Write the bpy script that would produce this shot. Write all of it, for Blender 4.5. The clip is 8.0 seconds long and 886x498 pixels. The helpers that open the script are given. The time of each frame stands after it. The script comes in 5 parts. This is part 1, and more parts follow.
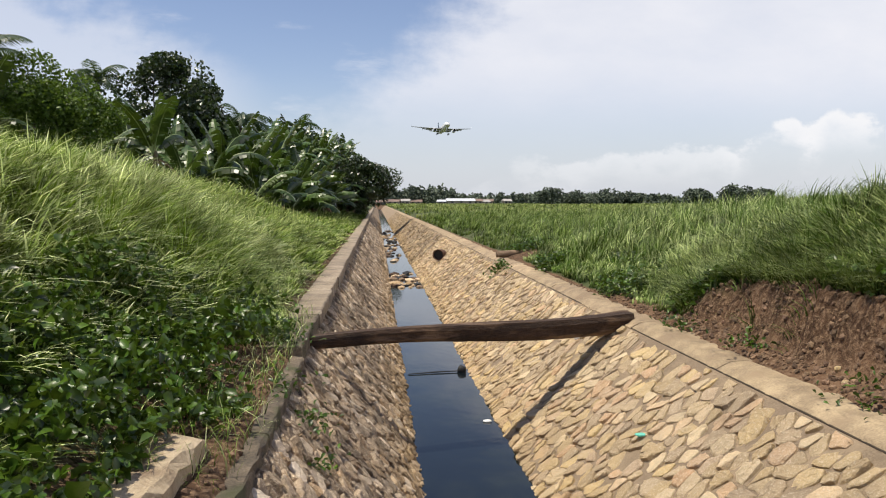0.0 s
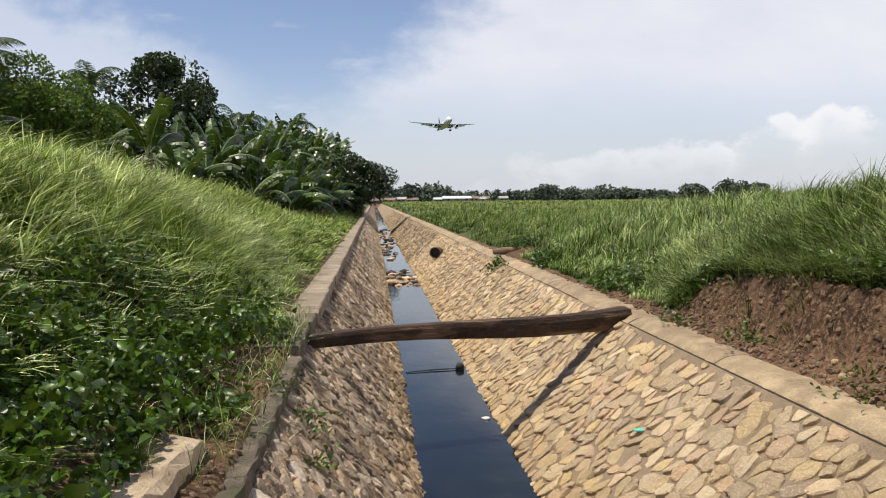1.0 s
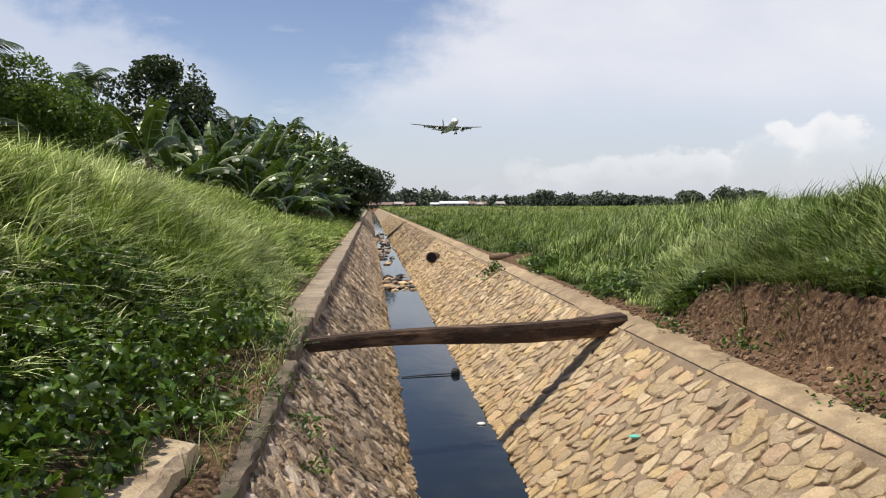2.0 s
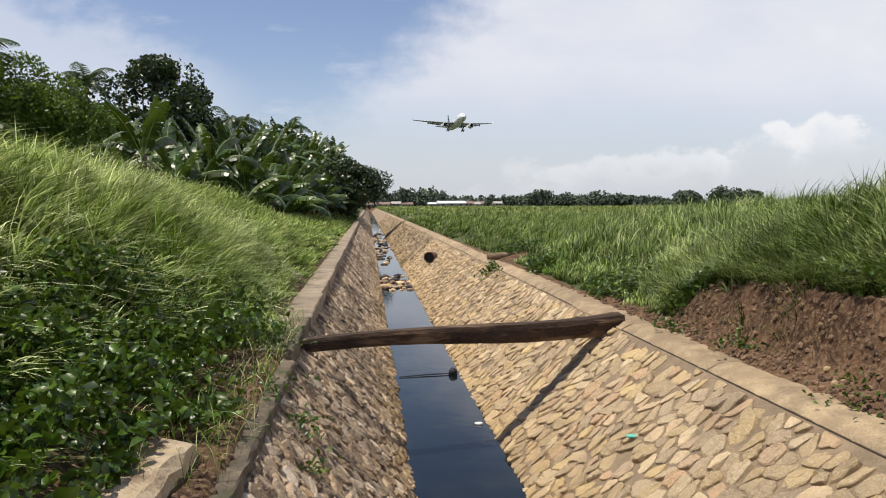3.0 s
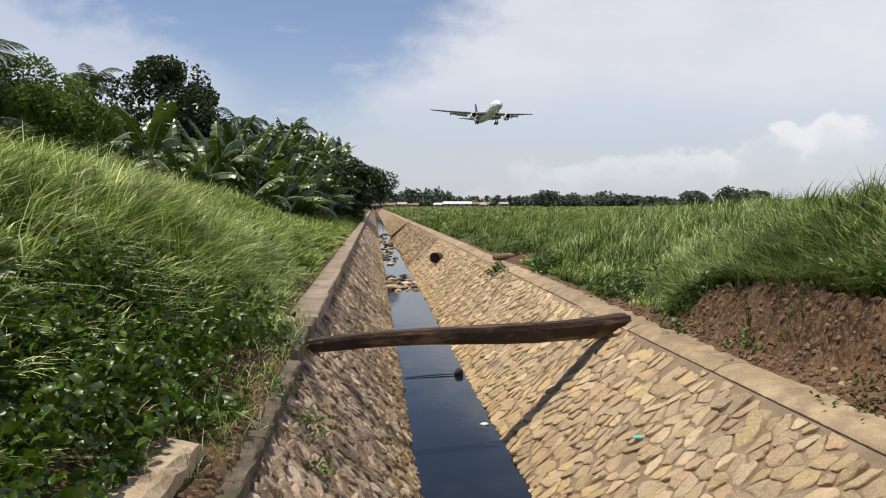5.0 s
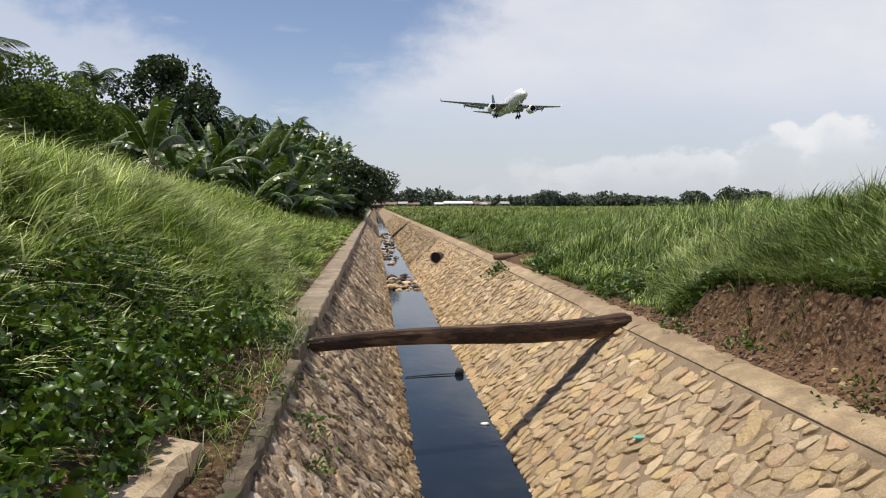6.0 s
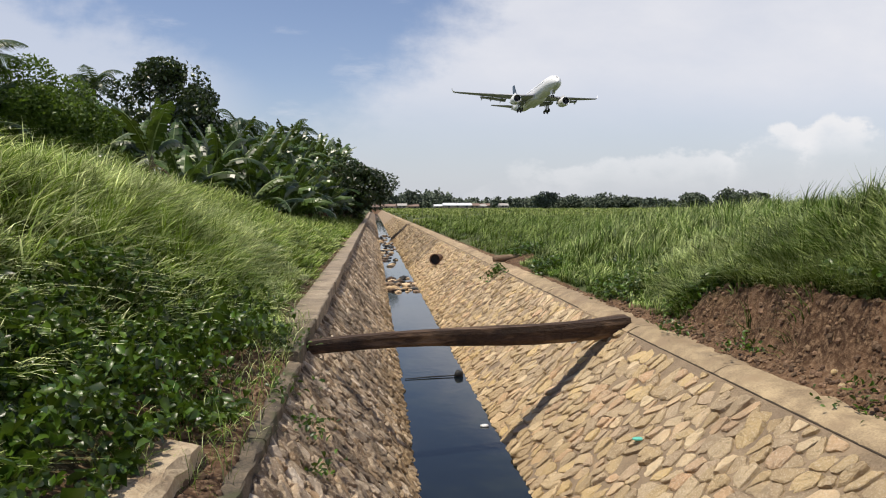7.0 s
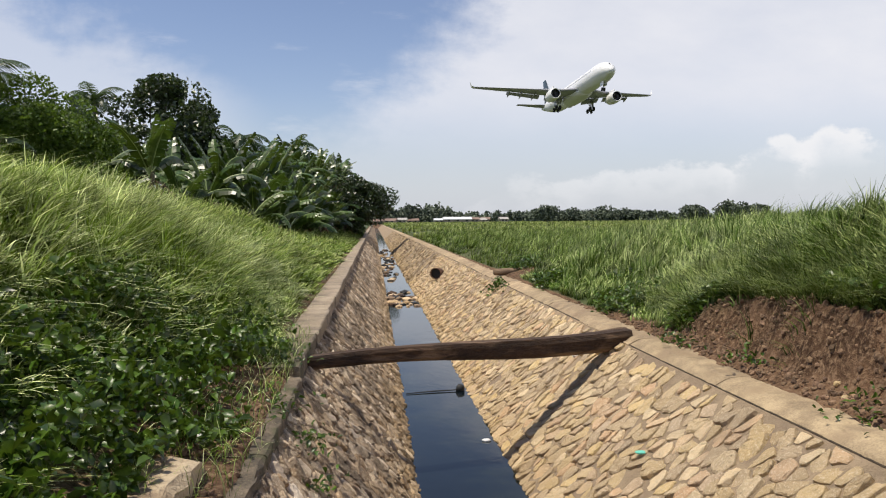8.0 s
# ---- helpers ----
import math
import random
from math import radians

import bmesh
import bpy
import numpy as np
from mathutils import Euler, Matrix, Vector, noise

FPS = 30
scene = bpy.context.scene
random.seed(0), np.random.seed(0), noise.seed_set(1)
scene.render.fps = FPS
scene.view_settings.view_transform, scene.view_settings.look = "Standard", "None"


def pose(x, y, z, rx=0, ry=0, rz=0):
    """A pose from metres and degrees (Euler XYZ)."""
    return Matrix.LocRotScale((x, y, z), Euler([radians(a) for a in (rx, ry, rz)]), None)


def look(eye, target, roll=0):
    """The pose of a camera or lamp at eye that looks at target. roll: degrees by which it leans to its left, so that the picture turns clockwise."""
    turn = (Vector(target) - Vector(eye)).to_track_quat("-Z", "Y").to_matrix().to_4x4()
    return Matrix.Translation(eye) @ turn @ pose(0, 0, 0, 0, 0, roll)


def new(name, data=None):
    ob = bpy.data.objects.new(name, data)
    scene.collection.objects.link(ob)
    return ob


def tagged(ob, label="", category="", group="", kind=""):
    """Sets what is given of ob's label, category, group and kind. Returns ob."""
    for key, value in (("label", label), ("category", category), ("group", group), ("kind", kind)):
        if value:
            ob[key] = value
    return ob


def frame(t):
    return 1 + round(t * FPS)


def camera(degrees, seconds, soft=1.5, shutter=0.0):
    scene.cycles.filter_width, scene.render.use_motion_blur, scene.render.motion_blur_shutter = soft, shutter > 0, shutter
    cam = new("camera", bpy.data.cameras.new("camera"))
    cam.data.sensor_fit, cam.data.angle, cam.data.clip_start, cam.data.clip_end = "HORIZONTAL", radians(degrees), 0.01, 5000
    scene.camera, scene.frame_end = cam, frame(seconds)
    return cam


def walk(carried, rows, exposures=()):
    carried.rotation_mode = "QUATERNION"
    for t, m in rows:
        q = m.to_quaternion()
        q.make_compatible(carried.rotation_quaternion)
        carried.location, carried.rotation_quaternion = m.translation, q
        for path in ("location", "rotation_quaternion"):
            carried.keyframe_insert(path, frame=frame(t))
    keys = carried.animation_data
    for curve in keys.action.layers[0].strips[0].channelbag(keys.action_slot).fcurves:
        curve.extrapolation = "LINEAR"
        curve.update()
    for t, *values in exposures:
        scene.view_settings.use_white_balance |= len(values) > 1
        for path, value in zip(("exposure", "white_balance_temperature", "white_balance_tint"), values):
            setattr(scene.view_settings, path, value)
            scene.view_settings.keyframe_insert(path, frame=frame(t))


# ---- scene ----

# ---- camera ----
cam = camera(60.0, 8.0, 1.1)
EYE = (0.0, 0.0, 1.5)
TURNS = [(0.0, -5.209, -3.499, 0.0), (0.5, -5.058, -3.505, 0.421), (1.0, -5.492, -3.668, 0.619), (1.5, -5.543, -3.300, 0.303),
         (3.0, -5.900, -3.316, 0.166), (3.5, -5.786, -3.309, 0.211), (4.0, -6.039, -3.427, 0.202), (4.5, -5.535, -3.265, 0.253),
         (6.0, -5.405, -3.304, 0.068), (6.5, -4.943, -3.135, 0.213), (7.0, -5.462, -3.162, 0.126), (7.5, -5.482, -3.156, 0.220),
         (8.0, -5.447, -2.118, 0.531)]
walk(cam, [(t, pose(*EYE, 90 + pitch, roll, yaw)) for t, yaw, pitch, roll in TURNS],
     [(0.0, 0.0), (1.5, -0.03), (3.5, -0.08), (4.5, -0.12), (6.5, -0.13), (7.5, -0.10), (8.0, -0.07)])

# ---- light ----
scene.view_settings.exposure = 0.0
SUN_FROM = Vector((-0.42, -0.12, 1.0))
sun = new("sun", bpy.data.lights.new("sun", "SUN"))
sun.data.energy, sun.data.angle, sun.data.color = 5.0, radians(0.55), (1.0, 0.92, 0.77)
sun.matrix_world = look((0, 0, 60), Vector((0, 0, 60)) - SUN_FROM)


class Tree:
    """Small helper round a node tree."""

    def __init__(self, nodes_owner):
        nodes_owner.use_nodes = True
        self.t = nodes_owner.node_tree
        self.t.nodes.clear()

    def n(self, kind, ins=None, operation="", use_clamp=False, attribute_name="", smooth=False):
        node = self.t.nodes.new(kind)
        if operation:
            node.operation = operation
        if use_clamp:
            node.use_clamp = True
        if attribute_name:
            node.attribute_name = attribute_name
        if kind == "ShaderNodeMix":
            node.data_type = "RGBA"
        if smooth:
            node.interpolation_type = "SMOOTHSTEP"
        for k, v in (ins or {}).items():
            sock = node.inputs[k]
            if isinstance(v, bpy.types.NodeSocket):
                self.t.links.new(v, sock)
            else:
                sock.default_value = v
        return node

    def math(self, op, a, b=0.0, c=0.0, clamp=False):
        return self.n("ShaderNodeMath", {0: a, 1: b, 2: c}, operation=op, use_clamp=clamp).outputs[0]

    def mix(self, fac, a, b):
        node = self.n("ShaderNodeMix", {0: fac, 6: a, 7: b})
        return node.outputs[2]

    def step(self, x, lo, hi, a=0.0, b=1.0):
        return self.n("ShaderNodeMapRange", {0: x, 1: lo, 2: hi, 3: a, 4: b}, smooth=True).outputs[0]

    def noise(self, vec, scale, detail=4.0, rough=0.55):
        return self.n("ShaderNodeTexNoise", {"Vector": vec, "Scale": scale, "Detail": detail, "Roughness": rough}).outputs[0]


def col(*rgb):
    return (*rgb, 1.0)


def make_sky():
    w = bpy.data.worlds.new("sky")
    scene.world = w
    T = Tree(w)
    sky = T.n("ShaderNodeTexSky")
    sky.sky_type, sky.sun_disc, sky.sun_elevation, sky.sun_rotation = "NISHITA", False, radians(66), radians(-106)
    sky.altitude, sky.air_density, sky.dust_density, sky.ozone_density = 5.0, 1.0, 0.5, 2.6
    blue = T.n("ShaderNodeVectorMath", {0: sky.outputs[0], 1: (0.140, 0.124, 0.126)}, operation="MULTIPLY").outputs[0]
    d = T.n("ShaderNodeTexCoord").outputs["Generated"]
    s = T.n("ShaderNodeSeparateXYZ", {0: d})
    depth = T.math("MAXIMUM", T.math("ABSOLUTE", s.outputs[1]), 0.18)
    a = T.math("DIVIDE", s.outputs[0], depth)
    b = T.math("DIVIDE", s.outputs[2], depth)
    ab = T.n("ShaderNodeCombineXYZ", {0: a, 1: b, 2: 0.0}).outputs[0]
    wide = T.noise(T.n("ShaderNodeMapping", {0: ab, 2: (0, 0, 0.5), 3: (1.0, 2.2, 1.0)}).outputs[0], 4.2, 8.0, 0.58)
    fine = T.noise(T.n("ShaderNodeMapping", {0: ab, 1: (3.1, 1.7, 0)}).outputs[0], 13.0, 6.0, 0.62)
    wobble = T.math("MULTIPLY_ADD", T.math("SUBTRACT", wide, 0.5), 0.17, T.math("MULTIPLY", T.math("SUBTRACT", fine, 0.5), 0.09))
    # high veil of cloud with a slanting edge
    d1 = T.math("SUBTRACT", T.math("MULTIPLY", T.math("SUBTRACT", a, 0.09), 0.68), T.math("MULTIPLY", T.math("SUBTRACT", b, 0.264), 0.73))
    veil = T.step(T.math("ADD", d1, wobble), -0.015, 0.075)
    d2 = T.math("SUBTRACT", T.math("SUBTRACT", 0.264, b), T.math("MULTIPLY", T.math("ADD", a, 0.365), 0.42))
    veil2 = T.math("MULTIPLY", T.step(T.math("ADD", d2, wobble), -0.01, 0.05), T.step(a, -0.11, -0.26))
    veil2 = T.math("MULTIPLY", veil2, 0.52)
    dens = T.math("MULTIPLY_ADD", wide, 0.55, 0.58, clamp=True)
    # the veil thins out low down, where the grey-blue haze shows
    thin = T.step(b, 0.06, 0.19, 0.30, 1.0)
    veil = T.math("MULTIPLY", T.math("MULTIPLY", veil, dens), thin)
    streak = T.noise(T.n("ShaderNodeMapping", {0: ab, 1: (1.3, 0.7, 0), 2: (0, 0, 0.25), 3: (1.0, 4.0, 1.0)}).outputs[0], 5.0, 7.0, 0.6)
    wisps = T.step(streak, 0.55, 0.78, 0.0, 0.5)
    cover = T.math("MAXIMUM", T.math("MAXIMUM", veil, veil2), wisps)
    haze = T.mix(T.step(b, 0.17, -0.02, 0.0, 0.8), blue, col(0.50, 0.575, 0.685))
    c1 = T.mix(cover, haze, col(0.87, 0.875, 0.93))
    # heaped clouds low over the horizon
    rise = lambda lo, hi, to: T.step(a, lo, hi, 0.0, to)
    top = T.math("ADD", T.math("ADD", rise(0.10, 0.17, 0.052), rise(0.25, 0.32, 0.018)), T.math("ADD", rise(0.47, 0.54, 0.043), T.math("ADD", rise(0.565, 0.585, -0.022), rise(0.59, 0.625, 0.026))))
    heap = T.noise(T.n("ShaderNodeMapping", {0: ab, 1: (0.33, 0.2, 0), 3: (1.0, 1.5, 1.0)}).outputs[0], 9.0, 7.0, 0.6)
    e = T.math("ADD", T.math("SUBTRACT", top, b), T.math("MULTIPLY", T.math("SUBTRACT", heap, 0.50), 0.10))
    lump = T.math("MULTIPLY", T.step(e, 0.0, 0.012), T.step(e, 0.062, 0.010, 0.06, 1.0))
    lump = T.math("MULTIPLY", lump, T.step(heap, 0.40, 0.55, 0.15, 1.0))
    lump = T.math("MULTIPLY", lump, T.math("ADD", T.step(a, 0.12, 0.34, 0.20, 0.55), T.step(a, 0.44, 0.52, 0.0, 0.4)))
    c2 = T.mix(lump, c1, col(0.93, 0.93, 0.95))
    bg = T.n("ShaderNodeBackground", {0: c2, 1: 1.0})
    T.n("ShaderNodeOutputWorld", {0: bg.outputs[0]})


make_sky()

# ---- materials ----


def matter(name, c1, c2, scale=4.0, rough=0.8, bump=0.3, fine=40.0, island=0.0, each=0.0, metal=0.0, translucent=0.0,
           c3=None, stain=1.2, spec=0.5, dist=0.01, where="Object", stretch=None):
    """Two colours in a coarse noise, a third in larger stains, relief in a fine noise, and a change from piece to piece."""
    m = bpy.data.materials.new(name)
    T = Tree(m)
    p = T.n("ShaderNodeTexCoord").outputs["Object"] if where == "Object" else T.n("ShaderNodeNewGeometry").outputs["Position"]
    if stretch:
        p = T.n("ShaderNodeMapping", {0: p, 3: stretch}).outputs[0]
    coarse = T.noise(p, scale, 5.0)
    grain = T.noise(p, fine, 4.0, 0.65)
    f = T.step(T.math("MULTIPLY_ADD", grain, 0.45, T.math("MULTIPLY", coarse, 0.65)), 0.35, 0.75)
    c = T.mix(f, col(*c1), col(*c2))
    if c3:
        big = T.noise(p, stain, 4.0)
        c = T.mix(T.step(big, 0.48, 0.68), c, col(*c3))
    if island or each:
        src = T.n("ShaderNodeNewGeometry").outputs["Random Per Island"] if island else T.n("ShaderNodeObjectInfo").outputs["Random"]
        amt = island or each
        val = T.math("MULTIPLY_ADD", src, 2 * amt, 1 - amt)
        hue = T.math("MULTIPLY_ADD", T.math("FRACT", T.math("MULTIPLY", src, 7.31)), 0.03 * amt, 0.5 - 0.015 * amt)
        c = T.n("ShaderNodeHueSaturation", {"Hue": hue, "Value": val, "Color": c}).outputs[0]
    r = T.math("MULTIPLY_ADD", coarse, 0.25, rough - 0.12, clamp=True)
    ins = {"Base Color": c, "Roughness": r, "Metallic": metal, "Specular IOR Level": spec}
    if bump:
        bm = T.n("ShaderNodeBump", {"Strength": bump, "Distance": dist, "Height": T.math("ADD", grain, T.math("MULTIPLY", coarse, 2.0))})
        ins["Normal"] = bm.outputs[0]
    b = T.n("ShaderNodeBsdfPrincipled", ins)
    out = b.outputs[0]
    if translucent:
        tr = T.n("ShaderNodeBsdfTranslucent", {0: T.mix(0.45, c, col(0.25, 0.40, 0.03))})
        out = T.n("ShaderNodeMixShader", {0: translucent, 1: out, 2: tr.outputs[0]}).outputs[0]
    T.n("ShaderNodeOutputMaterial", {0: out})
    return m


def grass_matter(name, low, mid, tip, rough=0.42, trans=0.26):
    """Blades: root to tip by the blade's own length, root shade and pale gloss put into the colour, with drier and
    fresher blades mixed and patches of each.
    """
    m = bpy.data.materials.new(name)
    T = Tree(m)
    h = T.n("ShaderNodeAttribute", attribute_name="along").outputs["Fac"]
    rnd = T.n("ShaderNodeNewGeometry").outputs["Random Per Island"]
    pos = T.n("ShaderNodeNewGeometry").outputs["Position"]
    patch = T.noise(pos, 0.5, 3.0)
    # dark foot paints the shade between blades
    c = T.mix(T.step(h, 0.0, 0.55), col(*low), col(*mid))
    dry_sheen = T.math("MULTIPLY", T.step(T.math("MULTIPLY_ADD", patch, 0.7, T.math("MULTIPLY", rnd, 0.5)), 0.48, 0.82), T.step(h, 0.15, 0.9, 0.3, 1.0))
    # tip colour serves both dry blades and the glossy highlight
    c = T.mix(dry_sheen, c, col(*tip))
    tone = T.step(T.noise(pos, 2.1, 3.0), 0.36, 0.62, 0.5, 1.3)
    c = T.n("ShaderNodeHueSaturation", {"Value": T.math("MULTIPLY", tone, T.math("MULTIPLY_ADD", rnd, 0.8, 0.6)), "Color": c}).outputs[0]
    b = T.n("ShaderNodeBsdfPrincipled", {"Base Color": c, "Roughness": rough, "Specular IOR Level": 0.25})
    tr = T.n("ShaderNodeBsdfTranslucent", {0: c})
    T.n("ShaderNodeOutputMaterial", {0: T.n("ShaderNodeMixShader", {0: trans, 1: b.outputs[0], 2: tr.outputs[0]}).outputs[0]})
    return m


def ground_matter():
    m = bpy.data.materials.new("soil_and_turf")
    T = Tree(m)
    p = T.n("ShaderNodeNewGeometry").outputs["Position"]
    g = T.n("ShaderNodeAttribute", attribute_name="turf").outputs["Fac"]
    n1, n2, n3 = T.noise(p, 2.3, 6.0), T.noise(p, 21.0, 5.0, 0.65), T.noise(p, 0.05, 4.0)
    soil = T.mix(T.step(n1, 0.35, 0.65), col(0.055, 0.030, 0.017), col(0.165, 0.096, 0.056))
    soil = T.mix(T.step(n2, 0.42, 0.72), soil, col(0.26, 0.17, 0.105))
    turf = T.mix(T.step(n3, 0.35, 0.65), col(0.065, 0.085, 0.03), col(0.11, 0.12, 0.055))
    turf = T.mix(T.step(n1, 0.4, 0.7), turf, col(0.03, 0.05, 0.014))
    c = T.mix(g, soil, turf)
    bm = T.n("ShaderNodeBump", {"Strength": 1.0, "Distance": 0.07, "Height": T.math("ADD", n1, T.math("MULTIPLY", n2, 0.6))})
    b = T.n("ShaderNodeBsdfPrincipled", {"Base Color": c, "Roughness": 0.95, "Specular IOR Level": 0.2, "Normal": bm.outputs[0]})
    T.n("ShaderNodeOutputMaterial", {0: b.outputs[0]})
    return m


def water_matter():
    m = bpy.data.materials.new("dark_water")
    T = Tree(m)
    p = T.n("ShaderNodeNewGeometry").outputs["Position"]
    n = T.noise(T.n("ShaderNodeMapping", {0: p, 3: (1.0, 0.6, 1.0)}).outputs[0], 5.0, 3.0)
    murk = T.noise(p, 1.1, 5.0)
    c = T.mix(T.step(murk, 0.4, 0.7), col(0.006, 0.009, 0.012), col(0.018, 0.022, 0.018))
    scum = T.noise(T.n("ShaderNodeMapping", {0: p, 3: (1.0, 0.5, 1.0)}).outputs[0], 9.0, 8.0, 0.7)
    bm = T.n("ShaderNodeBump", {"Strength": 0.10, "Distance": 0.02, "Height": n})
    b = T.n("ShaderNodeBsdfPrincipled", {"Base Color": c, "Roughness": T.step(scum, 0.55, 0.75, 0.04, 0.22), "IOR": 1.33, "Normal": bm.outputs[0]})
    T.n("ShaderNodeOutputMaterial", {0: b.outputs[0]})
    return m


M_GROUND = ground_matter()
M_WATER = water_matter()


def stone_matter(name, tones, islands, value, stain=(0.26, 0.205, 0.15), much=0.4, lo=0.5):
    """Rubble of mixed colour, each stone its own tone, ochre and wet near the water, grey lichen in patches."""
    m = bpy.data.materials.new(name)
    T = Tree(m)
    geo = T.n("ShaderNodeNewGeometry")
    p = geo.outputs["Position"]
    rnd = geo.outputs["Random Per Island"] if islands else T.n("ShaderNodeObjectInfo").outputs["Random"]
    ramp = T.n("ShaderNodeValToRGB", {0: rnd})
    el = ramp.color_ramp.elements
    while len(el) < len(tones):
        el.new(0.5)
    for k, c in enumerate(tones):
        el[k].position, el[k].color = k / (len(tones) - 1), col(*c)
    coarse, grain, pit = T.noise(p, 11.0, 5.0), T.noise(p, 55.0, 5.0, 0.7), T.noise(p, 150.0, 3.0, 0.7)
    c = T.mix(T.step(coarse, 0.35, 0.7, 0.0, 0.35), ramp.outputs[0], T.mix(0.5, ramp.outputs[0], col(0.17, 0.13, 0.09)))
    c = T.mix(T.step(grain, 0.48, 0.68, 0.0, 0.55), c, col(0.70, 0.60, 0.45))
    c = T.mix(T.step(pit, 0.52, 0.7, 0.0, 0.35), c, col(0.14, 0.105, 0.07))
    patch = T.noise(p, 1.3, 5.0, 0.6)
    c = T.mix(T.step(patch, lo, lo + 0.16, 0.0, much), c, col(*stain))
    z = T.n("ShaderNodeSeparateXYZ", {0: p}).outputs[2]
    low = T.math("MULTIPLY_ADD", T.noise(p, 3.0, 4.0), 0.7, z)
    c = T.mix(T.step(low, -0.35, -0.95, 0.0, 0.55), c, T.mix(0.5, c, col(0.42, 0.27, 0.10)))
    c = T.n("ShaderNodeHueSaturation", {"Value": value, "Color": c}).outputs[0]
    bm = T.n("ShaderNodeBump", {"Strength": 1.0, "Distance": 0.022, "Height": T.math("ADD", T.math("MULTIPLY", coarse, 1.6), T.math("MULTIPLY_ADD", grain, 0.9, T.math("MULTIPLY", pit, 0.3)))})
    b = T.n("ShaderNodeBsdfPrincipled", {"Base Color": c, "Roughness": 0.92, "Specular IOR Level": 0.25, "Normal": bm.outputs[0]})
    T.n("ShaderNodeOutputMaterial", {0: b.outputs[0]})
    return m


TONES_R = [(0.33, 0.25, 0.17), (0.52, 0.38, 0.20), (0.41, 0.31, 0.20), (0.64, 0.47, 0.23), (0.47, 0.36, 0.245), (0.56, 0.365, 0.215), (0.72, 0.57, 0.36), (0.40, 0.30, 0.195), (0.58, 0.44, 0.26)]
# left tones and stains darkened for the shade there, besides weathering and lichen
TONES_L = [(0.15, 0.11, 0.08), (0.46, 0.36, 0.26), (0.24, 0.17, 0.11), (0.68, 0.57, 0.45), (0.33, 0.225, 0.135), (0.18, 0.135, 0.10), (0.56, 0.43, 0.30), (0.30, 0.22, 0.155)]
M_STONE, M_STONES = stone_matter("pale_limestone", TONES_R, False, 1.1), stone_matter("pale_limestone_far", TONES_R, True, 1.1)
M_STONES_F = stone_matter("grey_weathered_limestone", TONES_R, True, 0.85, (0.17, 0.135, 0.105), 0.6, 0.42)
M_STONE_L = stone_matter("weathered_shade_limestone", TONES_L, False, 1.4, (0.10, 0.075, 0.055), 0.5, 0.48)
M_STONES_L = stone_matter("weathered_shade_limestone_far", TONES_L, True, 1.2, (0.085, 0.065, 0.05), 0.65, 0.44)
M_MORTAR = matter("sandy_mortar", (0.21, 0.155, 0.10), (0.38, 0.285, 0.185), 5.0, 0.95, 1.0, 60.0, c3=(0.25, 0.185, 0.125), stain=0.9, dist=0.02)
M_COPING = matter("worn_concrete", (0.22, 0.16, 0.10), (0.50, 0.38, 0.235), 4.5, 0.92, 0.9, 60.0, c3=(0.31, 0.225, 0.14), stain=1.6, each=0.15, where="World", dist=0.012)
M_COPING_L = matter("stained_concrete", (0.17, 0.13, 0.095), (0.42, 0.34, 0.25), 3.4, 0.92, 0.7, 60.0, c3=(0.30, 0.235, 0.165), stain=0.9, each=0.12, where="World", dist=0.012)
M_COPING_D = matter("mossy_broken_concrete", (0.06, 0.048, 0.034), (0.23, 0.18, 0.125), 6.0, 0.94, 0.9, 60.0, c3=(0.075, 0.075, 0.035), stain=2.6, each=0.15, where="World", dist=0.015)
M_LOG = matter("weathered_timber", (0.020, 0.011, 0.007), (0.085, 0.047, 0.027), 3.0, 0.85, 1.0, 30.0, c3=(0.20, 0.125, 0.075), stain=5.0, dist=0.03, stretch=(0.12, 1.6, 1.6))
M_LOGPALE = matter("bleached_timber", (0.12, 0.075, 0.045), (0.34, 0.24, 0.155), 3.0, 0.85, 0.8, 30.0, stretch=(0.3, 1.6, 1.6))
M_RUST = matter("rusty_iron", (0.07, 0.035, 0.02), (0.17, 0.085, 0.045), 9.0, 0.85, 0.4, 60.0)
M_DARK = matter("black_rubbish_and_pipe_shade", (0.012, 0.012, 0.012), (0.03, 0.03, 0.03), 9.0, 0.7, 0.3)
M_RAG = matter("green_plastic", (0.10, 0.50, 0.38), (0.18, 0.62, 0.5), 12.0, 0.5, 0.3)
M_WHITE = matter("white_plastic", (0.6, 0.6, 0.58), (0.8, 0.8, 0.8), 12.0, 0.5, 0.3)

# ---- building helpers ----


def mesh_from(name, verts, faces, material, smooth=False):
    me = bpy.data.meshes.new(name)
    me.from_pydata([tuple(v) for v in verts], [], faces)
    me.materials.append(material)
    if smooth:
        me.polygons.foreach_set("use_smooth", [True] * len(me.polygons))
    me.update()
    return me


def mesh_np(name, verts, tris, material, along=None, smooth=False):
    """A triangle mesh from arrays."""
    me = bpy.data.meshes.new(name)
    nv, nt = len(verts), len(tris)
    me.vertices.add(nv)
    me.vertices.foreach_set("co", np.ascontiguousarray(verts, np.float32).ravel())
    me.loops.add(nt * 3)
    me.loops.foreach_set("vertex_index", np.ascontiguousarray(tris, np.int32).ravel())
    me.polygons.add(nt)
    me.polygons.foreach_set("loop_start", np.arange(nt, dtype=np.int32) * 3)
    if smooth:
        me.polygons.foreach_set("use_smooth", np.ones(nt, bool))
    me.materials.append(material)
    if along is not None:
        at = me.attributes.new("along", "FLOAT", "POINT")
        at.data.foreach_set("value", np.ascontiguousarray(along, np.float32))
    me.update(calc_edges=True)
    me.validate()
    return me


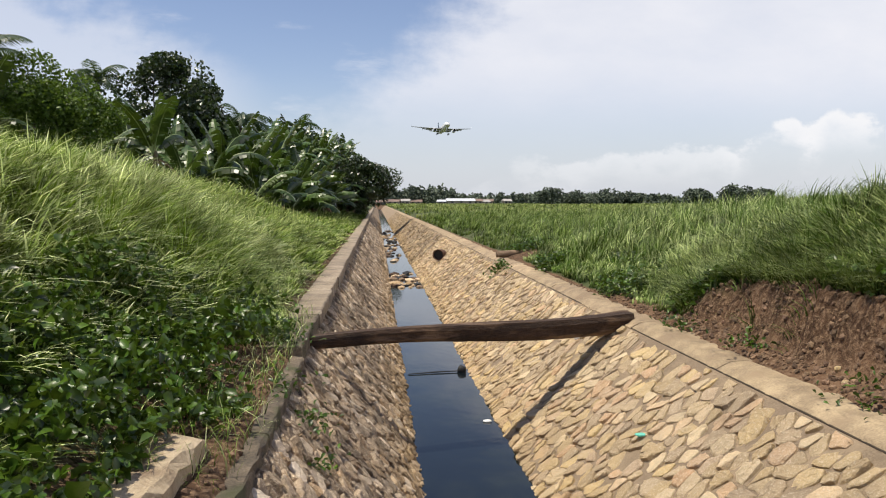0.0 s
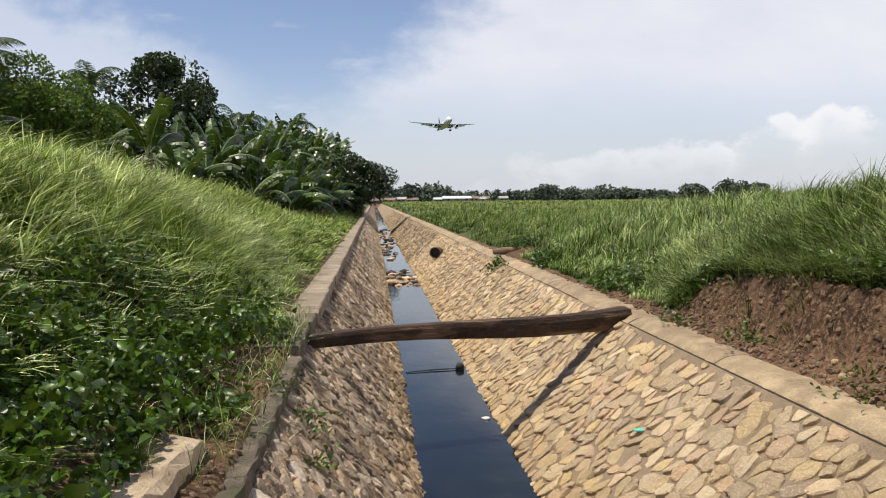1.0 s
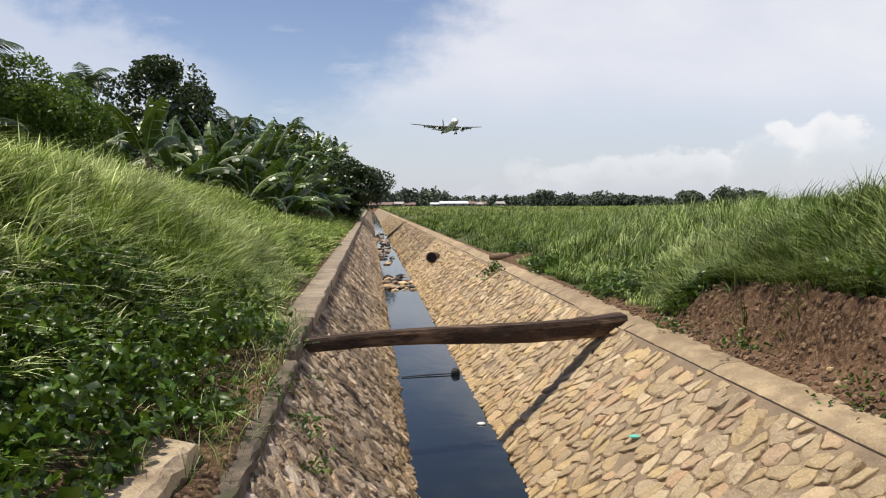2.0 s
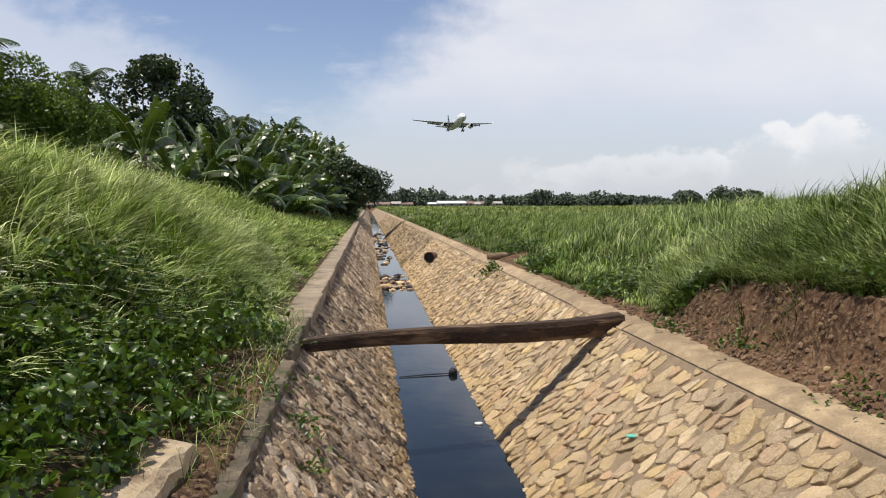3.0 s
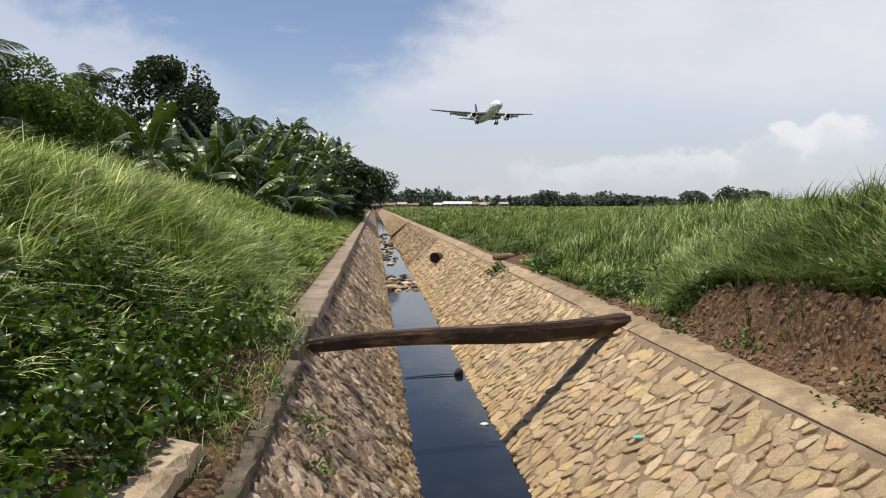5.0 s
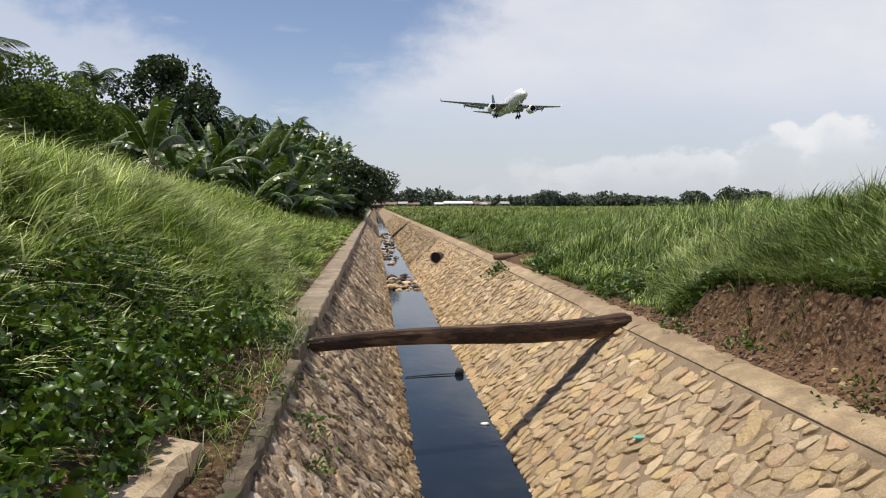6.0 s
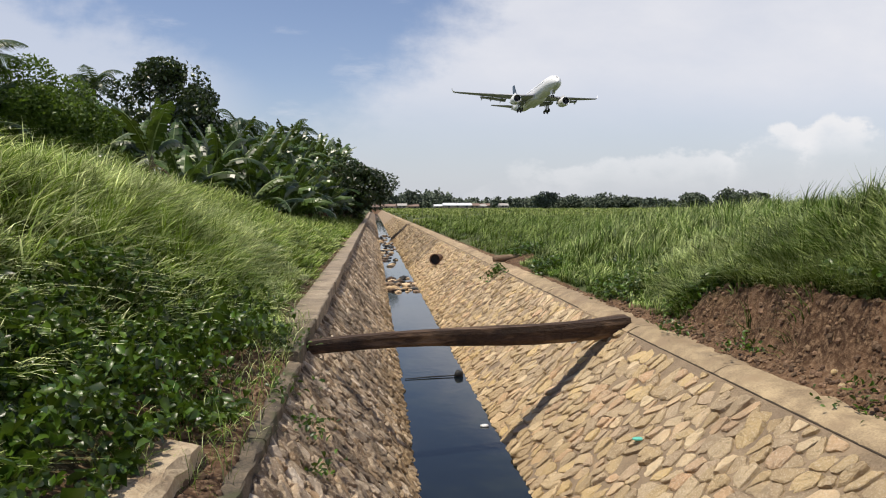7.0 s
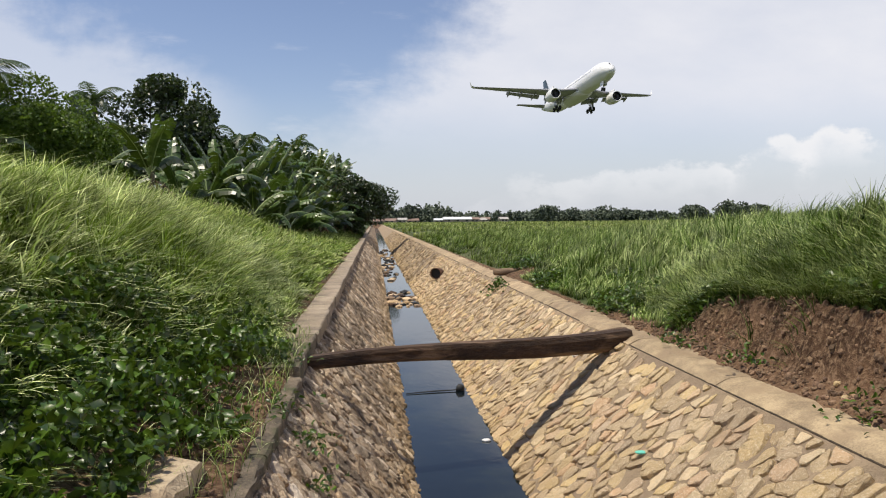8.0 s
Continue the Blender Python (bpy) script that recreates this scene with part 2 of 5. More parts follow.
def part_mesh(name, me, parent=None, m=None, label=""):
    ob = new(name, me)
    if parent:
        ob.parent = parent
    if m is not None:
        ob.matrix_basis = m
    return tagged(ob, label)


def part(name, bm, material, parent=None, label="", m=None, smooth=False):
    me = bpy.data.meshes.new(name)
    bm.to_mesh(me)
    bm.free()
    me.materials.append(material)
    if smooth:
        me.polygons.foreach_set("use_smooth", [True] * len(me.polygons))
    return part_mesh(name, me, parent, m, label)


def box(bm, lo, hi, bevel=0.0):
    vs = [bm.verts.new((x, y, z)) for x in (lo[0], hi[0]) for y in (lo[1], hi[1]) for z in (lo[2], hi[2])]
    fs = [bm.faces.new([vs[i] for i in q]) for q in ((0, 1, 3, 2), (4, 6, 7, 5), (0, 4, 5, 1), (2, 3, 7, 6), (0, 2, 6, 4), (1, 5, 7, 3))]
    if bevel:
        es = {e for f in fs for e in f.edges}
        bmesh.ops.bevel(bm, geom=list(es), offset=bevel, segments=2, affect="EDGES", profile=0.6)
    return bm


def loft(bm, rings, cap=True):
    """Skin through rings of equal count."""
    rows = [[bm.verts.new(p) for p in r] for r in rings]
    n = len(rows[0])
    for r0, r1 in zip(rows, rows[1:]):
        for i in range(n):
            bm.faces.new((r0[i], r0[(i + 1) % n], r1[(i + 1) % n], r1[i]))
    if cap:
        bm.faces.new(rows[0][::-1])
        bm.faces.new(rows[-1])
    return rows


def tube_rings(points, radii, n=10, wob=0.0, rng=None):
    """Rings round a line of points."""
    out = []
    pts = [Vector(p) for p in points]
    for i, (p, r) in enumerate(zip(pts, radii)):
        d = (pts[min(i + 1, len(pts) - 1)] - pts[max(i - 1, 0)]).normalized()
        u = d.cross(Vector((0, 0, 1)) if abs(d.z) < 0.9 else Vector((1, 0, 0))).normalized()
        v = d.cross(u)
        out.append([p + (u * math.cos(k) + v * math.sin(k)) * r * (1 + (rng.uniform(-wob, wob) if rng else 0)) for k in (2 * math.pi * j / n for j in range(n))])
    return out


def smooth(x, lo, hi):
    t = np.clip((x - lo) / (hi - lo), 0, 1)
    return t * t * (3 - 2 * t)


# ---- the lie of the land ----
L_TOP, R_TOP = -0.69, 3.05          # where the stone slopes meet the copings
L_FOOT, R_FOOT = 0.50, 1.50         # where the slopes go under the water
DEEP = -1.36
WATER = -1.30
COPE, COPE_R = 0.33, 0.42
LAP_L, LAP_R = 0.29, 0.11             # how far the soil laps over the copings


def drift(y):
    """How far the canal bears away to the right with distance."""
    return 0.0052 * np.clip(np.asarray(y, float) - 8.0, 0.0, 320.0)


def rough_field(x, y, s, seed):
    """Cheap smooth noise from a few waves, for arrays."""
    r = np.random.RandomState(seed)
    out = np.zeros_like(x, dtype=float)
    for k in range(9):
        a, f, ph = r.uniform(0, 6.283), s * r.uniform(0.6, 2.4), r.uniform(0, 6.283)
        out += np.sin((x * math.cos(a) + y * math.sin(a)) * f + ph)
    return out / 9


def land(x, y):
    """Height of the ground; arrays in, array out."""
    x, y = np.asarray(x, float), np.asarray(y, float)
    x = x - drift(y) * (np.abs(x) < 62)
    ul, ur = L_TOP - COPE + LAP_L - x, x - R_TOP - COPE_R + LAP_R
    hl = 0.38 + 1.17 * (1 - smooth(y, 20, 36)) + 0.30 * (1 - smooth(y, 9, 17))
    left = 0.11 + hl * smooth(ul, 0.0, 4.1) + 0.16 * rough_field(x, y, 1.1, 3) * smooth(ul, 0.3, 2.5) * (1 - smooth(y, 60, 200))
    cut = 1 - smooth(y, 7.0, 9.6)
    plate = 0.45 + 0.66 * (1 - smooth(y, 13, 32)) + 0.08 * (1 - smooth(y, 8.0, 12)) + 0.12 * (1 - smooth(y, 8.2, 10.4))
    jag = 0.13 * rough_field(x * 0.4, y, 3.5, 5) + 0.05 * rough_field(x * 0.4, y, 9.0, 6)
    steep = 0.075 + 0.10 * smooth(ur, 0, 0.32) + (0.60 + 0.3 * jag) * smooth(ur + jag, 0.24, 0.52) + (plate - 0.775) * smooth(ur, 0.55, 2.0)
    gentle = 0.075 + 0.22 * smooth(ur, 0, 0.7) + (plate - 0.295) * smooth(ur, 0.4, 3.2)
    right = cut * steep + (1 - cut) * gentle + (0.05 * rough_field(x, y, 1.4, 8) + (0.05 * rough_field(x, y, 6, 9) + 0.05 * rough_field(x, y, 13, 10) + 0.03 * rough_field(x, y, 24, 19)) * cut * smooth(ur, 0.1, 0.4)) * smooth(ur, 0.05, 0.6) * (1 - smooth(y, 60, 200))
    # soil spilt over the backs of the copings
    spill = 0.03 * rough_field(x * 1.5, y, 2.6, 14) + 0.012 * rough_field(x, y, 16.0, 15)
    left = left + (-0.05 + spill + 0.05 * (1 - smooth(y, 7.4, 8.4)) - 0.09 * (1 - smooth(ul, 0.0, 0.08))) * (1 - smooth(ul, 0.0, 0.5)) * (1 - smooth(y, 20, 40))
    right = right + 0.03 * smooth(ur, 0.0, 0.12) * (1 - smooth(ur, 0.12, 0.5)) * (1 - smooth(y, 20, 40)) + (0.0 + 1.3 * spill) * (1 - smooth(ur, 0.0, 0.5)) * (1 - smooth(y, 20, 40))
    z = np.where(ul >= 0, left, np.where(ur >= 0, right, -0.2))
    # bed of the canal, under its lining
    bed = np.where(x < L_FOOT, -0.32 + (x - L_TOP) / (L_FOOT - L_TOP) * (DEEP - 0.0) - 0.05, np.where(x > R_FOOT, -0.32 + (R_TOP - x) / (R_TOP - R_FOOT) * DEEP - 0.05, DEEP - 0.4))
    return np.where((ul < 0) & (ur < 0), bed, z)


def turf_cover(x, y):
    """How far grass covers the ground, 0 to 1."""
    x = x - drift(y) * (np.abs(x) < 62)
    ul, ur = L_TOP - COPE - x, x - R_TOP - COPE_R
    n = 0.2 * rough_field(x, y, 2.2, 12)
    bare = (x > 0) * (1 - smooth(np.hypot((x - 3.5) / 0.6, (y - 18.6) / 0.85), 0.8, 1.1))
    left = smooth(ul + n - 0.25 * (1 - smooth(y, 7.0, 9.0)), 0.05, 0.4)
    edge = 0.38 * (1 - smooth(y, 6.6, 8.8)) + 0.10 - 0.30 * smooth(y, 9.0, 12)
    right = smooth(ur + n, edge, edge + 0.25)
    return np.where(ul >= 0, left, np.where(ur >= 0, right * (1 - bare), 0.0))


def make_ground():
    gx = lambda a, b, n: list(np.linspace(a, b, n))
    far = [16, 20, 26, 34, 46, 64, 90, 130, 200, 320, 520, 900, 1600, 2600]
    lx = [L_TOP - COPE + LAP_L - v for v in gx(0.0, 1.2, 20) + gx(1.3, 8, 44)]
    rx = [R_TOP + COPE_R - LAP_R + v for v in gx(0.0, 0.9, 40) + gx(0.94, 3.2, 40)] + [R_TOP + COPE_R - LAP_R + v for v in gx(3.5, 12, 18)]
    xs = sorted([-v for v in far] + lx + [L_TOP - COPE + LAP_L + 0.01, L_TOP, 0.0, L_FOOT, R_FOOT, 2.3, R_TOP, R_TOP + COPE_R - LAP_R - 0.01] + rx + [v + 3 for v in far])
    ys = [-2600, -900, -300, -90, -30, -10, -4] + gx(-2, 14, 130) + gx(14.4, 40, 60) + [42, 46, 52, 60, 70, 84, 100, 130, 170, 230, 320, 450, 650, 1000, 1600, 2600, 4000]
    X, Y = np.meshgrid(xs, ys)
    X = X + drift(Y) * (np.abs(X) < 60)
    Z = land(X, Y)
    n = len(xs)
    idx = np.arange(len(ys) * n).reshape(len(ys), n)
    faces = np.stack([idx[:-1, :-1], idx[:-1, 1:], idx[1:, 1:], idx[1:, :-1]], -1).reshape(-1, 4).tolist()
    me = mesh_from("ground", np.stack([X, Y, Z], -1).reshape(-1, 3).tolist(), faces, M_GROUND, True)
    at = me.attributes.new("turf", "FLOAT", "POINT")
    at.data.foreach_set("value", turf_cover(X, Y).astype(np.float32).ravel())
    tagged(new("ground", me), "brown soil and grassy land either side of the canal", "ground", kind="structure")


make_ground()

# ---- canal ----
Y0, Y1 = -6.0, 300.0


def prism(profile, y0, y1):
    """A bar of constant section along y."""
    bm = bmesh.new()
    loft(bm, [[(x + float(drift(y)), y, z) for x, z in profile] for y in (y0, min(8.0, y1), y1) if y0 == y or y > y0])
    bmesh.ops.recalc_face_normals(bm, faces=bm.faces)
    return bm


def make_canal():
    wl = part("canal_wall_left", prism([(L_TOP, 0.0), (L_FOOT, DEEP), (L_FOOT, DEEP - 0.25), (L_TOP - 0.2, -0.25), (L_TOP - 0.2, 0.0)], Y0, Y1), M_MORTAR)
    wr = part("canal_wall_right", prism([(R_TOP, 0.0), (R_TOP + 0.2, 0.0), (R_TOP + 0.2, -0.25), (R_FOOT, DEEP - 0.25), (R_FOOT, DEEP)], Y0, Y1), M_MORTAR)
    tagged(wl, "steep canal slope of weathered rubble stones in mortar, coloured dark for shade", "wall", kind="structure")
    tagged(wr, "sunlit canal slope of pale rubble stones in mortar", "wall", kind="structure")
    bm = bmesh.new()
    nx = 8
    yy = np.concatenate([np.linspace(Y0, 30, 120), np.linspace(31, 150, 70), np.linspace(160, Y1, 11)])
    rows = [[bm.verts.new((L_FOOT - 0.12 + (R_FOOT - L_FOOT + 0.24) * i / nx + float(drift(y)), y, WATER)) for i in range(nx + 1)] for y in yy]
    for r0, r1 in zip(rows, rows[1:]):
        for i in range(nx):
            bm.faces.new((r0[i], r0[i + 1], r1[i + 1], r1[i]))
    tagged(part("water", bm, M_WATER), "still dark canal water reflecting the sky", "water", kind="structure")
    return wl, wr


WALL_L, WALL_R = make_canal()


def make_copings():
    rng = random.Random(4)
    for side in (0, 1):
        m = M_COPING if side else M_COPING_L
        root = tagged(new("coping_right" if side else "coping_left"), "long row of worn cast concrete coping blocks" if side else "stained grey concrete coping, partly overgrown and broken", "coping", kind="structure")
        y = 2.1 if side else 2.4
        while y < 290:
            ln = rng.uniform(2.0, 2.6) if y < 60 else 6.0
            w0 = 0.009
            low = 0.095 if not side and y < 7.2 else 0.0
            if low:
                ln = 1.2
            j = rng.uniform(-0.012, 0.012)
            bm = bmesh.new()
            if side:
                prof = [(R_TOP + j, 0.004), (R_TOP + 0.03 + j, 0.022), (R_TOP + 0.10 + j, 0.058), (R_TOP + 0.15 + j, 0.072), (R_TOP + 0.28, 0.08), (R_TOP + COPE_R, 0.085), (R_TOP + COPE_R, -0.14), (R_TOP + j, -0.14)]
            else:
                prof = [(L_TOP + 0.03 + j, -0.03), (L_TOP + 0.03 + j, -0.14), (L_TOP - COPE, -0.14), (L_TOP - COPE, 0.15 - 0.6 * low), (L_TOP + 0.015 + j, 0.15 - low), (L_TOP + 0.03 + j, 0.135 - low)]
            n = max(4, int(ln / 0.14)) if y < 30 else 2
            rings = []
            for k in range(n + 1):
                yk = y + 0.006 + (ln - 0.012) * k / n
                w = w0 if 0 < k < n and n > 4 else 0.0
                rings.append([(px + rng.uniform(-w, w) + float(drift(yk)), yk, pz + rng.uniform(-w, w)) for px, pz in prof])
            loft(bm, rings)
            bmesh.ops.recalc_face_normals(bm, faces=bm.faces)
            part("coping_block", bm, m if side or y > 7.3 else M_COPING_D, root)
            y += ln
    # dark strip laid in for the shaded crack under the coping of the sunlit slope
    bm = prism([(R_TOP - 0.005, 0.003), (R_TOP + 0.004, 0.008), (R_TOP + 0.004, -0.05), (R_TOP - 0.005, -0.05)], 2.1, 60)
    part("coping_joint", bm, M_CRACK, root, "dark crack between coping and stones")


M_CRACK = matter("dark_crack_strip", (0.03, 0.02, 0.013), (0.07, 0.05, 0.03), 9.0, 0.95, 0.5)
make_copings()


# ---- the timber across the canal ----
def make_log():
    rng = random.Random(8)
    a, b = Vector((-0.74, 8.22, 0.02)), Vector((3.15, 9.16, 0.068))
    n, rings = 44, []
    axis = (b - a).normalized()
    side = axis.cross(Vector((0, 0, 1))).normalized()
    up = side.cross(axis)
    ph = [rng.uniform(0, 6.28) for _ in range(14)]
    for i in range(n + 1):
        t = i / n
        c = a.lerp(b, t) + up * (0.035 * math.sin(t * 5.5 + 0.4) - 0.035) + side * 0.03 * math.sin(t * 4 + 1)
        w, h = 0.088 + 0.062 * t, 0.070 + 0.066 * t
        if i in (0, n):
            w, h = w * 0.93, h * 0.93
        ring = []
        for k in range(14):
            an = 2 * math.pi * k / 14
            ca, sa = math.cos(an), math.sin(an)
            q = (abs(ca) ** 5.5 + abs(sa) ** 5.5) ** (-1 / 5.5)
            r = 1 + 0.05 * math.sin(ph[k] + t * (9 + k % 5)) + 0.07 * math.sin(3 * ph[k]) + rng.uniform(-0.022, 0.022)
            ring.append(c + side * (ca * q * w * r + 0.16 * sa * q * h) + up * sa * q * h * r)
        rings.append(ring)
    bm = bmesh.new()
    loft(bm, rings)
    bmesh.ops.recalc_face_normals(bm, faces=bm.faces)
    log = part("timber_beam", bm, M_LOG, smooth=False)
    tagged(log, "dark weathered rough timber beam laid across the canal", "beam")


make_log()


# ---- airliner ----
M_PAINT = matter("white_aircraft_paint", (0.74, 0.75, 0.76), (0.80, 0.80, 0.80), 0.3, 0.35, 0.0, 3.0)
M_BELLY = matter("grey_aircraft_skin", (0.27, 0.275, 0.31), (0.33, 0.335, 0.37), 0.3, 0.4, 0.0, 3.0)
M_FIN = matter("dark_blue_fin_paint", (0.03, 0.045, 0.055), (0.05, 0.07, 0.085), 0.3, 0.4, 0.0, 3.0)
M_TYRE = matter("black_tyre", (0.015, 0.015, 0.015), (0.03, 0.03, 0.03), 3.0, 0.85, 0.0)
M_STEEL = matter("gear_steel", (0.25, 0.25, 0.26), (0.40, 0.40, 0.42), 3.0, 0.4, 0.0, metal=0.7)
M_GLASS = matter("cockpit_glass", (0.01, 0.012, 0.015), (0.02, 0.02, 0.025), 3.0, 0.35, 0.0, spec=0.15)
M_PORT = matter("cabin_window_glass", (0.42, 0.43, 0.45), (0.50, 0.51, 0.53), 3.0, 0.25, 0.0)
M_FAN = matter("dark_engine_intake", (0.02, 0.02, 0.022), (0.05, 0.05, 0.055), 3.0, 0.5, 0.0)


def foil(chord, thick, n=9):
    """Section of a wing: x back from the leading edge, z up."""
    xs = [0.5 * (1 - math.cos(math.pi * i / n)) for i in range(n + 1)]
    yt = lambda x: 5 * thick * (0.2969 * math.sqrt(x) - 0.126 * x - 0.3516 * x * x + 0.2843 * x ** 3 - 0.1036 * x ** 4)
    up = [(x * chord, yt(x) * chord * 1.15 + 0.0) for x in xs]
    dn = [(x * chord, -yt(x) * chord * 0.75) for x in xs[1:-1]]
    return up + dn[::-1]


def surface(stations, upright=False):
    """Loft of sections; a station: span place, leading edge y, z, chord, thickness."""
    bm = bmesh.new()
    rings = []
    for s, y, z, c, th in stations:
        rings.append([(q, y - p, s) if upright else (s, y - p, z + q) for p, q in foil(c, th)])
    loft(bm, rings)
    bmesh.ops.recalc_face_normals(bm, faces=bm.faces)
    return bm


def wheel_mesh(r, w):
    bm = bmesh.new()
    prof = [(-w / 2, r * 0.35), (-w / 2, r * 0.85), (-w * 0.3, r), (w * 0.3, r), (w / 2, r * 0.85), (w / 2, r * 0.35)]
    loft(bm, [[(x, rr * math.cos(2 * math.pi * k / 16), rr * math.sin(2 * math.pi * k / 16)) for k in range(16)] for x, rr in prof])
    bmesh.ops.recalc_face_normals(bm, faces=bm.faces)
    me = bpy.data.meshes.new("wheel")
    bm.to_mesh(me)
    bm.free()
    me.materials.append(M_TYRE)
    return me


def rod(p, q, r, n=8):
    bm = bmesh.new()
    loft(bm, tube_rings([p, q], [r, r], n))
    bmesh.ops.recalc_face_normals(bm, faces=bm.faces)
    return bm


def make_airliner():
    plane = tagged(new("airliner"), "white twin-engine jet airliner landing with wheels down", "airplane")
    R = 2.82
    prof = [(0.0, 0.05, -0.75), (-0.35, 0.62, -0.68), (-1.0, 1.12, -0.55), (-2.2, 1.75, -0.32), (-3.8, 2.3, -0.12), (-6.0, 2.7, -0.02), (-8.0, R, 0), (-20, R, 0), (-32, R, 0), (-42, R, 0), (-46, 2.7, 0.1),
            (-50, 2.35, 0.42), (-54, 1.85, 0.85), (-58, 1.25, 1.3), (-61.5, 0.65, 1.7), (-63.2, 0.25, 1.85)]
    bm = bmesh.new()
    loft(bm, [[(r * math.sin(2 * math.pi * k / 28), y, z + r * math.cos(2 * math.pi * k / 28)) for k in range(28)] for y, r, z in prof])
    bmesh.ops.recalc_face_normals(bm, faces=bm.faces)
    part("fuselage", bm, M_PAINT, plane, "glossy white fuselage", smooth=True)
    # belly fairing
    bm = bmesh.new()
    loft(bm, [[(w * math.cos(math.pi * k / 8 + math.pi), y, -1.4 + h * math.sin(math.pi * k / 8 + math.pi)) for k in range(9)] for y, w, h in ((-19, 1.5, 1.3), (-22, 2.9, 1.85), (-28, 3.3, 2.15), (-34, 3.1, 2.0), (-39, 1.6, 1.35))])
    bmesh.ops.recalc_face_normals(bm, faces=bm.faces)
    part("belly_fairing", bm, M_PAINT, plane, smooth=True)
    # cockpit panes round the nose
    for k in range(-3, 3):
        a0, a1 = (k + 0.06) * 0.40, (k + 0.94) * 0.40
        bm = bmesh.new()
        vs = []
        for y, r, z in ((-1.35, 1.36, -0.47), (-2.6, 1.93, -0.26)):
            for an in (a0, a1):
                vs.append(bm.verts.new(((r + 0.03) * math.sin(an) * 0.98, y - 0.7 * abs(an), z + (r + 0.03) * math.cos(an * 0.92))))
        bm.faces.new((vs[0], vs[1], vs[3], vs[2]))
        bmesh.ops.solidify(bm, geom=bm.faces[:], thickness=0.03)
        part("cockpit_window", bm, M_GLASS, plane)
    # rows of cabin windows
    bm = bmesh.new()
    for sd in (-1, 1):
        y = -9.0
        while y > -47:
            a = 1.25
            x, z = (R + 0.012) * math.sin(a), (R + 0.012) * math.cos(a)
            box(bm, (sd * x - 0.03, y - 0.13, z - 0.2), (sd * x + 0.03, y + 0.13, z + 0.2))
            y -= 0.56
    tagged(part("cabin_windows", bm, M_PORT, plane), kind="stuff")
    for sd in (-1, 1):
        w = [(sd * 1.5, -19.6, -1.55, 12.2, 0.13), (sd * 5.0, -22.3, -1.15, 9.6, 0.12), (sd * 9.4, -25.4, -0.6, 7.4, 0.11), (sd * 18, -31.2, 0.75, 4.9, 0.105), (sd * 26, -36.7, 2.05, 3.2, 0.10), (sd * 29.2, -38.9, 2.6, 2.4, 0.10)]
        wing = part("wing", surface(w), M_BELLY, plane, "swept light grey wing", smooth=True)
        # winglet, curved up
        part("winglet", surface([(sd * 29.2, -38.9, 2.6, 2.4, 0.09), (sd * 29.7, -39.6, 3.0, 1.9, 0.08), (sd * 30.1, -40.6, 4.3, 1.0, 0.08)]), M_PAINT, wing, "white upturned wing tip")
        # flaps let down
        for s0, s1 in ((3.2, 8.6), (10.2, 19.5)):
            def back(s):
                for p, q in zip(w, w[1:]):
                    if abs(p[0]) <= s <= abs(q[0]):
                        f = (s - abs(p[0])) / (abs(q[0]) - abs(p[0]))
                        return [p[i] + (q[i] - p[i]) * f for i in range(5)]
            bm = bmesh.new()
            rings = []
            for s in (s0, s1):
                _, y, z, c, _ = back(s)
                fc = c * 0.26
                ring = []
                for px, pz in foil(fc, 0.14):
                    an = radians(30)
                    ring.append((sd * s, y - c * 0.93 - px * math.cos(an) - pz * math.sin(an), z - 0.18 - px * math.sin(an) + pz * math.cos(an)))
                rings.append(ring)
            loft(bm, rings)
            bmesh.ops.recalc_face_normals(bm, faces=bm.faces)
            part("flap", bm, M_BELLY, wing)
        # flap track fairings
        for s in (6.6, 12.0, 15.6, 19.0):
            for p, q in zip(w, w[1:]):
                if abs(p[0]) <= s <= abs(q[0]):
                    f = (s - abs(p[0])) / (abs(q[0]) - abs(p[0]))
                    y, z, c = (p[i] + (q[i] - p[i]) * f for i in (1, 2, 3))
                    bm = bmesh.new()
                    loft(bm, tube_rings([(sd * s, y - c * 0.5, z - 0.25), (sd * s, y - c * 0.75, z - 0.62), (sd * s, y - c * 1.08, z - 1.05), (sd * s, y - c * 1.28, z - 1.5)], [0.1, 0.32, 0.3, 0.05], 8))
                    part("flap_fairing", bm, M_BELLY, wing, smooth=True)
        # engine
        ex, ez = sd * 9.37, -3.05
        eng = [(-19.6, 1.28), (-19.35, 1.42), (-19.6, 1.55), (-20.6, 1.68), (-22.5, 1.72), (-24.2, 1.58), (-25.3, 1.36), (-25.25, 1.25)]
        bm = bmesh.new()
        loft(bm, [[(ex + r * math.cos(2 * math.pi * k / 24), y, ez + r * math.sin(2 * math.pi * k / 24)) for k in range(24)] for y, r in eng], cap=False)
        bmesh.ops.recalc_face_normals(bm, faces=bm.faces)
        nac = part("engine", bm, M_PAINT, plane, "white jet engine nacelle", smooth=True)
        bm = bmesh.new()
        loft(bm, [[(ex + r * math.cos(2 * math.pi * k / 24), y, ez + r * math.sin(2 * math.pi * k / 24)) for k in range(24)] for y, r in ((-19.62, 1.27), (-20.8, 1.25), (-20.85, 0.5), (-20.2, 0.06))], cap=False)
        part("fan", bm, M_FAN, nac, "dark engine fan")
        bm = bmesh.new()
        loft(bm, [[(ex + r * math.cos(2 * math.pi * k / 20), y, ez + r * math.sin(2 * math.pi * k / 20)) for k in range(20)] for y, r in ((-24.4, 1.22), (-25.6, 0.9), (-27.0, 0.62), (-28.2, 0.1))])
        part("exhaust_cone", bm, M_STEEL, nac, "grey metal exhaust", smooth=True)
